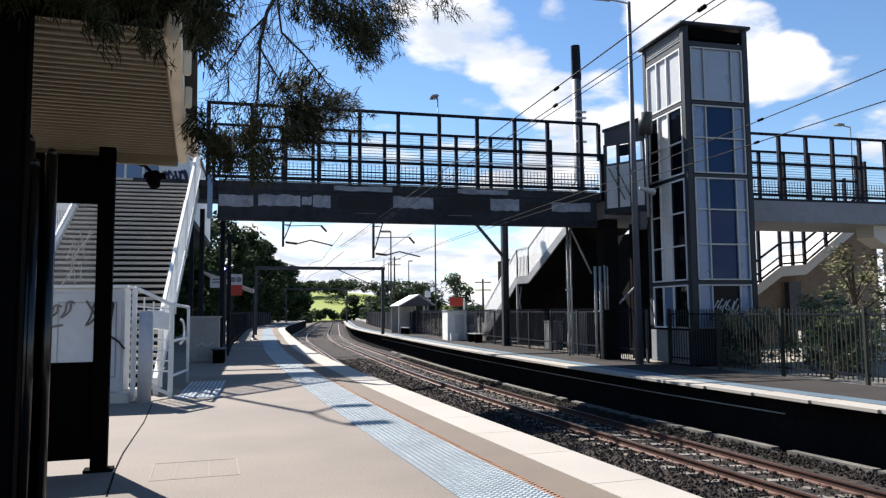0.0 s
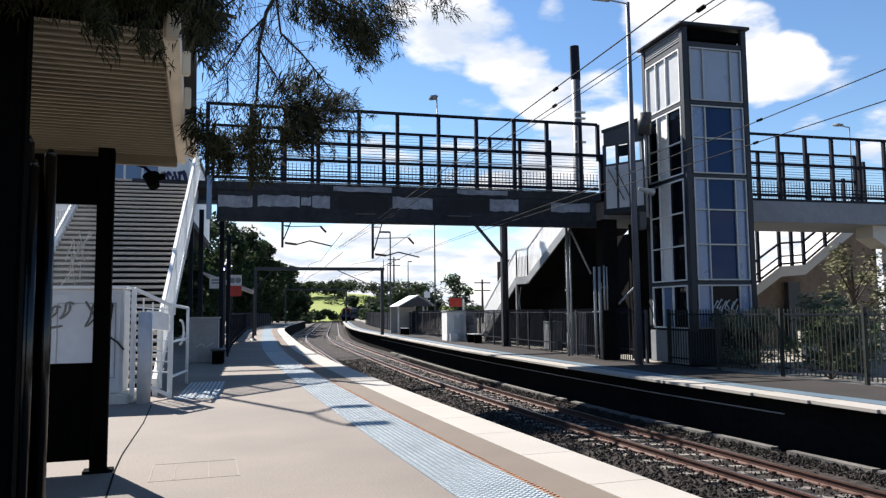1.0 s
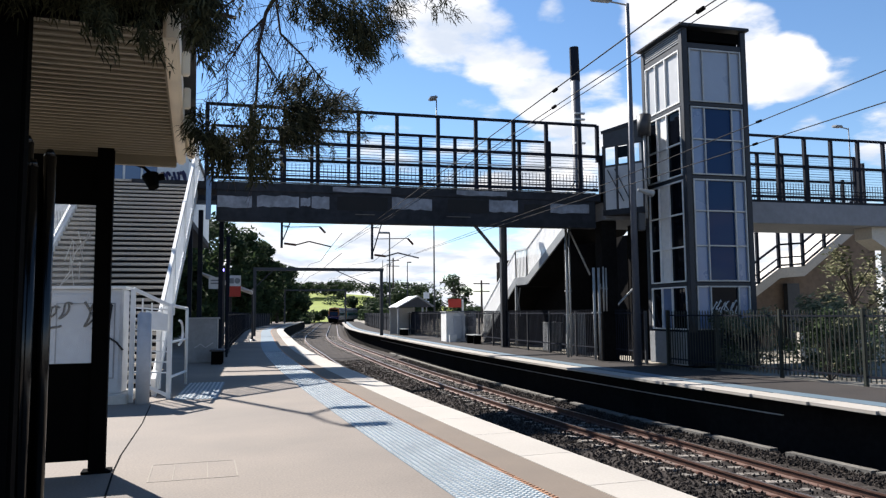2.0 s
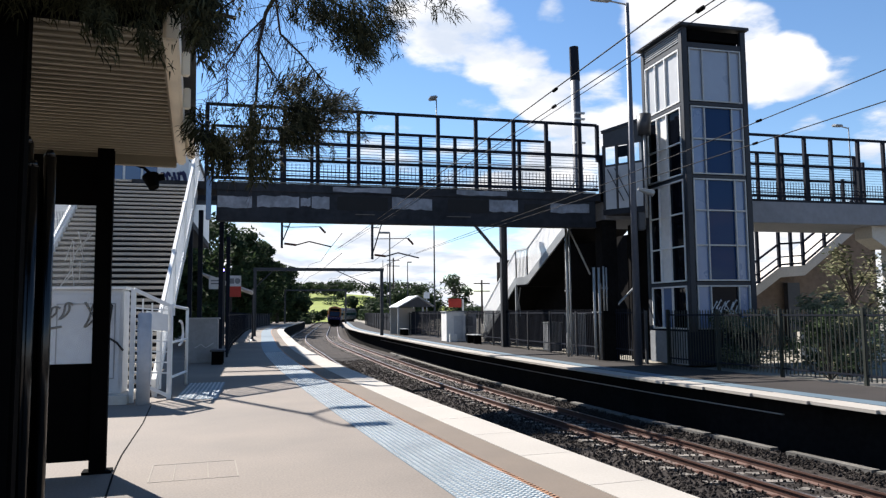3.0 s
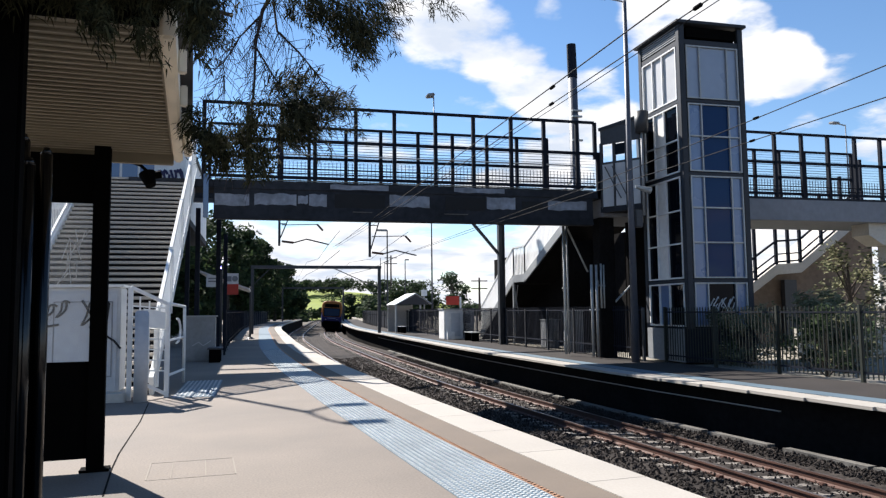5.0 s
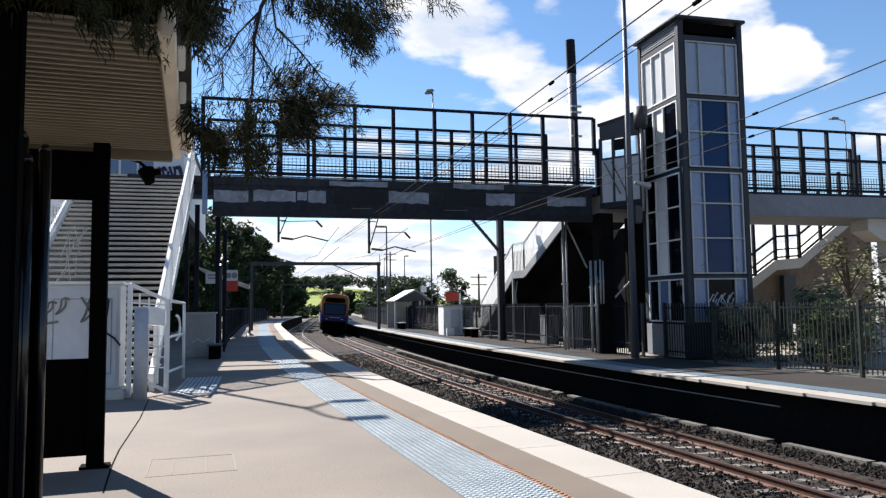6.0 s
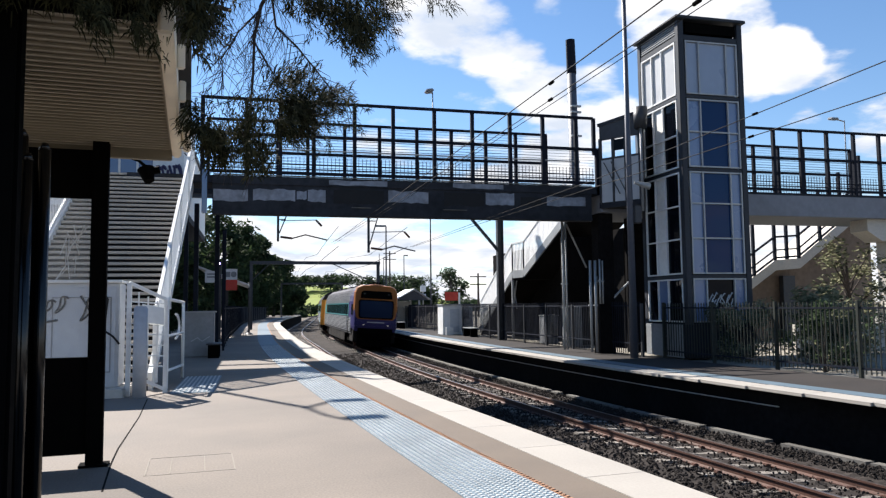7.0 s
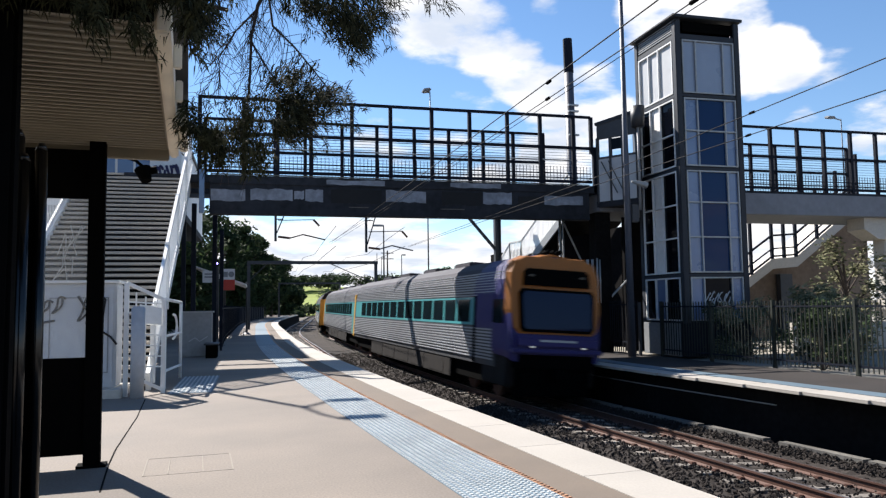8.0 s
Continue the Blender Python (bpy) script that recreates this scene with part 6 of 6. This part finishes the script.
    for i in range(40):
        cs.append(((27 + i * 0.75 + rnd.uniform(-0.6, 0.6), 246 + rnd.uniform(-4, 4), rnd.uniform(-1, 10.5)), rnd.uniform(1.6, 2.8)))
    for i in range(44):
        cs.append(((23.5 + i * 0.5 + rnd.uniform(-0.6, 0.6), 232 + rnd.uniform(-4, 4), rnd.uniform(-1, 4.0 + 0.06 * i)), rnd.uniform(1.2, 2.2)))
    for i in range(14):
        cs.append(((11 + i * 0.9, 226 + rnd.uniform(-3, 3), rnd.uniform(-1.2, -0.2)), rnd.uniform(1.0, 1.8)))
    for i in range(30):
        cs.append(((6 + i * 1.0 + rnd.uniform(-0.6, 0.6), 322 + rnd.uniform(-6, 6), 10.5 + rnd.uniform(0, 3.5)), rnd.uniform(1.8, 3.2)))
    # thicket that closes the line's far end
    for i in range(30):
        cs.append(((12 + i * 1.3 + rnd.uniform(-0.6, 0.6), 243 + rnd.uniform(-4, 4), rnd.uniform(-1.2, 2.2)), rnd.uniform(1.2, 2.4)))
    for i in range(22):
        q = arc(13 + rnd.uniform(0, 6), 128 + i * 4.2)
        cs.append(((q.x, q.y, rnd.uniform(-0.5, 2.8)), rnd.uniform(1.4, 2.6)))
    for i in range(16):
        q = arc(-5 - rnd.uniform(0, 5), 132 + i * 4.5)
        cs.append(((q.x, q.y, rnd.uniform(-0.5, 3.2)), rnd.uniform(1.4, 2.6)))
    for i in range(26):
        cs.append(((13 + i * 3 + rnd.uniform(-1, 1), 170 + i * 2, rnd.uniform(-1, 1.8)), rnd.uniform(1.5, 2.8)))
    cs = [c for c in cs if c[0][1] > 236 or not -4 < c[0][0] - arc(0, c[0][1]).x < 12]
    o = mesh_of("distant_woods", *leaves(cs, 150, 0.6, rnd, 0.8), "leaf")
    tagged(o, "dark belt of woods round the distant hill", "woods", kind="stuff")


build_planting()


def build_overhang():
    """Casuarina boughs that hang in front of the bridge; axes of the bough: u across, v up, w away."""
    rnd = random.Random(77)
    t = thing("tree_bough", "drooping casuarina bough with dark green needles and bare twigs", "tree branch", at=pose(1.72, 6.49, 2.19, 0, 0, -14))

    def at(u, v, w=0.0):
        return Vector((u, w, v))
    bm = bmesh.new()
    boughs = [
        ([at(-1.58, 2.55), at(-1.74, 2.25), at(-1.80, 1.95), at(-1.81, 1.55), at(-1.84, 1.2), at(-1.92, 0.85)], 0.022, 0.006),
        ([at(-1.66, 2.5), at(-1.60, 2.05), at(-1.40, 1.85), at(-1.20, 1.6), at(-0.98, 1.3)], 0.014, 0.004),
        ([at(-1.76, 2.2), at(-1.95, 2.0), at(-2.10, 1.75), at(-2.08, 1.45)], 0.010, 0.003),
        ([at(-1.80, 1.9), at(-1.62, 1.6), at(-1.45, 1.35), at(-1.25, 1.2)], 0.010, 0.003),
        ([at(-1.9, 2.5), at(-2.15, 2.3), at(-2.2, 2.0)], 0.012, 0.003),
        ([at(-1.4, 2.6), at(-1.1, 2.35), at(-0.8, 2.2)], 0.02, 0.006),
        ([at(-2.9, 2.7), at(-2.5, 2.45), at(-2.3, 2.2)], 0.02, 0.006),
        ([at(-0.5, 2.8), at(-0.15, 2.55), at(0.05, 2.42)], 0.01, 0.003),
    ]
    for pts, r, r2 in boughs:
        path_tube(bm, pts, r, r2, 6)
    for _ in range(360):
        pts, r, r2 = rnd.choice(boughs[:5])
        k = rnd.randrange(len(pts) - 1)
        p = pts[k].lerp(pts[k + 1], rnd.random())
        q = p + at(rnd.uniform(-0.20, 0.18), rnd.uniform(-0.30, 0.02), rnd.uniform(-0.15, 0.15))
        e = q + at(rnd.uniform(-0.10, 0.10), rnd.uniform(-0.26, -0.04), rnd.uniform(-0.1, 0.1))
        path_tube(bm, [p, q, e], 0.0035, 0.0015, 4)
    tagged(part("fine_branching", bm, "bark", t, "bare dark twigs"), kind="stuff")
    verts, faces = [], []

    def spray(c, d, n, L, fan):
        for _ in range(n):
            u = (d + Vector((rnd.gauss(0, fan), rnd.gauss(0, fan), rnd.gauss(0, fan)))).normalized()
            p = c + d * rnd.uniform(-0.06, 0.10) + Vector((rnd.gauss(0, 0.02), rnd.gauss(0, 0.02), rnd.gauss(0, 0.02)))
            w = u.orthogonal().normalized() * rnd.uniform(0.0036, 0.006)
            k = len(verts)
            e = p + u * L * rnd.uniform(0.6, 1.3)
            m = p.lerp(e, 0.5) + Vector((0, 0, 0.012))
            verts.extend([tuple(p - w), tuple(p + w), tuple(m + w), tuple(m - w), tuple(e)])
            faces.extend([(k, k + 1, k + 2, k + 3), (k + 3, k + 2, k + 4)])
    # masses: centre, half sizes, number of sprays, direction of droop
    masses = [((-1.08, 2.22), (0.30, 0.16), 62, (0.45, -0.6)), ((-0.86, 2.02), (0.20, 0.20), 78, (0.45, -0.8)), ((-1.32, 2.36), (0.26, 0.14), 34, (0.3, -0.7)), ((-0.66, 2.28), (0.20, 0.16), 40, (0.6, -0.6)),
              ((-1.46, 1.25), (0.21, 0.17), 74, (0.5, -0.2)), ((-1.22, 1.36), (0.20, 0.13), 36, (0.95, 0.15)), ((-1.50, 1.52), (0.20, 0.12), 22, (0.8, 0.5)), ((-1.40, 1.08), (0.20, 0.12), 30, (0.5, -0.7)),
              ((-1.88, 1.10), (0.20, 0.22), 44, (-0.1, -0.8)), ((-1.74, 0.86), (0.12, 0.16), 26, (0.05, -1.0)), ((-2.12, 0.96), (0.10, 0.17), 46, (-0.1, -0.8)), ((-2.34, 1.15), (0.07, 0.22), 22, (-0.4, -0.5)),
              ((-2.36, 2.12), (0.12, 0.24), 70, (0.4, -0.7)), ((-2.6, 2.42), (0.28, 0.16), 80, (0.3, -0.8)), ((-0.12, 2.34), (0.18, 0.08), 7, (0.3, -0.8)), ((-1.0, 1.22), (0.18, 0.16), 10, (0.9, -0.3))]
    for (u, v), (a, b), n, (du, dv) in masses:
        for _ in range(int(n * 1.7)):
            c = at(u + a * rnd.gauss(0, 0.55), v + b * rnd.gauss(0, 0.55), rnd.gauss(0, 0.2))
            spray(c, at(du + rnd.uniform(-0.5, 0.5), dv + rnd.uniform(-0.4, 0.4), rnd.uniform(-0.4, 0.4)).normalized(), 15, 0.085, 0.5)
    mesh_of("needles", verts, faces, "needle", t, "dark green drooping needles")
    # nearer dense bough over the shelter
    t2 = thing("tree_bough", "dense dark casuarina bough over the shelter roof", "tree branch", at=pose(-1.35, 4.1, 3.27))
    verts, faces = [], []
    bm = bmesh.new()
    path_tube(bm, [(-1.6, 0.1, 0.5), (-0.6, 0.15, 0.35), (0.4, 0.2, 0.2), (1.2, 0.35, 0.12)], 0.05, 0.012)
    part("branch", bm, "bark", t2)
    for _ in range(1900):
        c = Vector((rnd.uniform(-1.3, 1.0), rnd.gauss(0.1, 0.22), 0.15 + rnd.uniform(0.0, 0.5)))
        spray(c, Vector((rnd.uniform(-0.4, 0.5), rnd.uniform(-0.3, 0.3), -0.8)).normalized(), 20, 0.09, 0.55)
    # drooping tips, and the denser end beside the roof's edge
    for x, z, w, h, n in ((0.52, -0.08, 0.04, 0.06, 26), (0.73, -0.10, 0.03, 0.06, 16), (1.03, -0.02, 0.03, 0.08, 34), (1.08, 0.1, 0.05, 0.1, 40)):
        for _ in range(n):
            c = Vector((rnd.gauss(x, w), rnd.gauss(0.0, 0.06), rnd.gauss(z, h)))
            spray(c, Vector((rnd.uniform(-0.3, 0.5), rnd.uniform(-0.3, 0.3), -0.8)).normalized(), 16, 0.07, 0.5)
    mesh_of("needles", verts, faces, "needle", t2, "dark green drooping needles")


build_overhang()


# ---------------------------------------------------------------- train
TRAIN_S, CAR, CANT = 5.45, 25.2, 3.8


def car_section(k=1.0, low=0.95):
    """Half section of the body shell, from the sill up to the roof's middle."""
    pts = [(1.40, low), (1.45, 1.5), (1.45, 2.55), (1.42, 3.0), (1.34, 3.46), (1.14, 3.86), (0.78, 4.12), (0.36, 4.22), (0.0, 4.25)]
    pts = [(x * k, z) for x, z in pts]
    return pts + [(-x, z) for x, z in pts[-2::-1]]


def loft(bm, rings, cap=True):
    vs = [[bm.verts.new(p) for p in r] for r in rings]
    n = len(vs[0])
    for a, b in zip(vs, vs[1:]):
        for k in range(n):
            bm.faces.new((a[k], a[(k + 1) % n], b[(k + 1) % n], b[k]))
    if cap:
        bm.faces.new(vs[0][::-1]); bm.faces.new(vs[-1])
    bmesh.ops.recalc_face_normals(bm, faces=bm.faces)
    return bm


def build_car(lead):
    c = thing("railcar", "silver fluted railcar with teal window band" + (", blue and gold cab" if lead else ", yellow end"), "train", group="cars of the train")
    h = CAR / 2
    front = -h + (1.25 if lead else 0.35)
    sec = car_section()
    # shell darker than the flutes: the shade between them is put into its colour
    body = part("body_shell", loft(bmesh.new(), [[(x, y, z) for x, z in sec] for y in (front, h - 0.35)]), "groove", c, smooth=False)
    part("roof", loft(bmesh.new(), [[(x * 1.004, y, z + 0.008) for x, z in sec[4:-4]] + [(0, y, 3.2)] for y in (front, h - 0.36)]), "trainroof", c, "grey roof")
    for s in (-1, 1):
        # flutes below and above the windows
        for k in range(10):
            z = 1.12 + k * 0.095
            part("flute", box(bmesh.new(), s * 1.45 - 0.014, s * 1.45 + 0.014, front + 0.1, h - 0.5, z, z + 0.05, bevel=0.01), "silver", c)
        for k in range(9):
            z = 3.0 + k * 0.085
            x = float(np.interp(z, (3.0, 3.46, 3.86), (1.42, 1.34, 1.15))) + 0.008
            part("flute", box(bmesh.new(), s * x - 0.014, s * x + 0.014, front + 0.1, h - 0.5, z, z + 0.045, bevel=0.01), "silver", c)
        band = part("window_band", box(bmesh.new(), s * 1.452 - 0.012, s * 1.452 + 0.012, front + (1.85 if lead else 0.6), h - 0.8, 2.10, 2.96), "teal", c, "teal window band")
        y = front + 2.2
        while y < h - 2.6:
            part("window", box(bmesh.new(), s * 1.462 - 0.01, s * 1.462 + 0.01, y, y + 1.30, 2.18, 2.90, bevel=0.008), "trainglass", band, "dark window")
            y += 1.48
        if lead:
            part("cab_side", box(bmesh.new(), s * 1.456 - 0.012, s * 1.456 + 0.012, front + 0.02, front + 1.6, 2.02, 3.05, bevel=0.008), "blue", c, "deep blue cab side")
            part("door_gap", box(bmesh.new(), s * 1.47 - 0.01, s * 1.47 + 0.01, front + 1.62, front + 1.78, 0.98, 3.0), "black", c, "dark recess beside the cab door")
        else:
            part("door", box(bmesh.new(), s * 1.466 - 0.012, s * 1.466 + 0.012, front + 0.75, front + 1.55, 1.02, 2.85, bevel=0.01), "teal", c)
        part("skirt", box(bmesh.new(), s * 1.34 - 0.03, s * 1.34 + 0.03, -h + 5.6, h - 5.6, 0.30, 0.96, bevel=0.02), "skirt", c, "grey underfloor skirt")
        for k in range(5):
            yy = -h + 6.4 + k * 2.6
            part("skirt_panel", box(bmesh.new(), s * 1.37 - 0.012, s * 1.37 + 0.012, yy, yy + 2.1, 0.36, 0.88, bevel=0.01), "skirt", c)
    part("underframe", box(bmesh.new(), -1.2, 1.2, -h + 0.6, h - 0.6, 0.42, 0.97), "black", c)
    for yb in (-h + 3.6, h - 3.6):
        bogie = part("bogie", box(bmesh.new(), -1.15, 1.15, yb - 1.7, yb + 1.7, 0.38, 0.62, bevel=0.03), "black", c)
        for yy in (-1.15, 1.15):
            for s in (-0.75, 0.75):
                part("wheel", tube(bmesh.new(), (s - 0.06, yb + yy, 0.46), (s + 0.06, yb + yy, 0.46), 0.45, n=24), "rail", bogie)
    for yy in (-5.5, -1.0, 3.5, 7.5):
        part("roof_unit", box(bmesh.new(), -0.62, 0.62, yy - 1.0, yy + 1.0, 4.12, 4.32, bevel=0.05), "trainroof", c, "low roof equipment box")
    for s in (-1, 1):
        for y in (h - 0.35,) if lead else (h - 0.35, front):
            part("end_pillar", box(bmesh.new(), s * 1.2 - 0.26, s * 1.2 + 0.26, y - 0.2, y + 0.2, 0.95, 3.4, bevel=0.04), "yellow", c, "yellow car end")
    part("gangway", box(bmesh.new(), -0.6, 0.6, h - 0.3, h + 0.28, 1.0, 3.2), "black", c)
    if lead:
        # blue cab, drawn in towards a slightly raked nose
        secs = []
        for y, k, dz, low in ((front + 0.15, 1.016, 0.015, 1.3), (front, 1.016, 0.02, 1.3), (front - 0.55, 0.99, 0.0, 1.3), (front - 0.9, 0.965, -0.05, 1.3), (front - 1.1, 0.93, -0.12, 1.3)):
            secs.append([(x, y + 0.13 * max(0, z - 2.2), z + dz if z > 1 else z) for x, z in car_section(k, low)])
        part("cab_shell", loft(bmesh.new(), secs), "blue", c, "deep blue cab shell", smooth=False)
        fy = front - 1.11

        def face(outline, depth, mt, name, label="", parent=c, y=0.0):
            bm = plate(bmesh.new(), [(x, fy - y + 0.13 * max(0, z - 2.2), z) for x, z in outline], depth)
            return part(name, bm, mt, parent, label)
        o = [(-1.22, 2.10), (-1.08, 1.95), (1.08, 1.95), (1.22, 2.10), (1.31, 2.6), (1.29, 3.62), (1.17, 3.95), (0.86, 4.11), (-0.86, 4.11), (-1.17, 3.95), (-1.29, 3.62), (-1.31, 2.6)]
        rings = [[(x * k, fy + dy + 0.13 * max(0, z - 2.2), z + dz * (z - 2.6)) for x, z in o] for k, dy, dz in ((1.0, 0.0, 0.0), (1.05, 0.05, 0.01), (1.105, 0.34, 0.03))]
        part("gold_surround", loft(bmesh.new(), rings), "gold", c, "orange-gold windscreen surround wrapped round the corners")
        face([(-1.12, 2.12), (-1.02, 2.00), (1.02, 2.00), (1.12, 2.12), (1.15, 3.08), (1.06, 3.20), (-1.06, 3.20), (-1.15, 3.08)], 0.05, "black", "windscreen_seal", "black seal round the windscreen", y=0.02)
        face([(-1.03, 2.16), (-0.95, 2.08), (0.95, 2.08), (1.03, 2.16), (1.05, 3.03), (0.98, 3.13), (-0.98, 3.13), (-1.05, 3.03)], 0.05, "screen", "windscreen", "dark blue windscreen", y=0.045)
        face([(-1.02, 3.29), (1.02, 3.29), (0.99, 3.68), (0.88, 3.77), (-0.88, 3.77), (-0.99, 3.68)], 0.05, "black", "destination_panel", "black panel above the windscreen", y=0.045)
        for s in (-0.78, 0.78):
            part("marker_light", tube(bmesh.new(), (s, fy + 0.12, 3.52), (s, fy + 0.08, 3.52), 0.10, n=16), "trainglass", c)
        part("wiper", bar(bmesh.new(), (-0.1, fy - 0.07, 2.1), (0.45, fy + 0.0, 2.7), 0.02, 0.02), "black", c)
        part("nose", box(bmesh.new(), -1.32, 1.32, fy - 0.14, fy + 0.5, 1.5, 1.93, bevel=0.12), "blue", c, "deep blue nose panel")
        part("nose_ledge", box(bmesh.new(), -1.36, 1.36, fy - 0.2, fy + 0.2, 1.42, 1.54, bevel=0.03), "blue", c, "blue ledge under the nose")
        part("nose_badge", box(bmesh.new(), -0.55, 0.55, fy - 0.152, fy - 0.138, 1.74, 1.80), "galv", c, "pale badge strip")
        for s in (-0.78, 0.78):
            part("headlight", box(bmesh.new(), s - 0.07, s + 0.07, fy - 0.165, fy - 0.13, 1.57, 1.615, bevel=0.015), "headlight", c, "lit headlight")
        part("bumper", box(bmesh.new(), -1.2, 1.2, fy - 0.06, fy + 0.5, 0.92, 1.45, bevel=0.08), "black", c, "black bumper apron")
        part("pilot", box(bmesh.new(), -1.1, 1.1, fy + 0.05, fy + 0.5, 0.22, 0.95, bevel=0.05), "black", c, "black pilot plate")
        part("cab_underside", box(bmesh.new(), -1.36, 1.36, fy + 0.3, front + 1.2, 0.45, 1.31, bevel=0.05), "skirt", c, "grey lower cab side")
        for s in (-0.2, 0.0, 0.2):
            part("horn", tube(bmesh.new(), (s, fy + 0.75, 4.27), (s, fy + 0.35, 4.31), 0.05, 0.07, 10), "black", c)
        part("roof_front", loft(bmesh.new(), [[(x * 1.012, y, z + 0.02) for x, z in sec[3:-3]] + [(0, y, 3.3)] for y in (front, front + 2.0)]), "blue", c, "blue front of the roof")
        part("roof_cap", loft(bmesh.new(), [[(x * 0.95, y + 0.13 * max(0, z - 2.2), z - dz) for x, z in car_section()[5:-5]] + [(0, y + 0.28, 3.98)] for y, dz in ((fy + 0.04, 0.06), (fy + 0.4, 0.0))]), "gold", c, "gold roof edge over the windscreen")
        part("coupler", box(bmesh.new(), -0.18, 0.18, fy - 0.4, fy + 0.4, 0.72, 0.98, bevel=0.04), "black", c)
        for k in (-0.25, 0.0, 0.25):
            part("horn", tube(bmesh.new(), (k, front + 0.6, 4.26), (k, front + 0.3, 4.29), 0.03, 0.05, n=10), "black", c)
        for s in (-1, 1):
            part("cab_window", box(bmesh.new(), s * 1.462 - 0.012, s * 1.462 + 0.012, front - 0.65, front + 0.15, 2.2, 2.88, bevel=0.02), "trainglass", c)
    return c


cars = [build_car(True), build_car(False), build_car(False)]


def motions():
    """The train runs in along the curve; each car follows its own point of it."""
    nose = NOSE_ROWS
    for i, c in enumerate(cars):
        rows = []
        for t, y in nose:
            p, a = along(TRAIN_S, y - Y0 + i * (CAR + 0.5) + CAR / 2, RAIL_Z + FAR_Z + 0.1)
            rows.append((t, pose(p.x, p.y, p.z, 0, CANT, -math.degrees(a))))
        walk(c, rows)


# arc length from the curve's middle (+50) of the train's nose, by seconds
NOSE_ROWS = [(0.0, 262.0), (1.0, 230.0), (2.0, 197.0), (3.0, 164.5), (4.0, 134.0), (4.5, 119.5), (5.0, 105.0), (6.0, 76.0), (6.5, 61.0), (7.0, 46.8), (7.5, 32.8), (8.0, 19.05)]
motions()
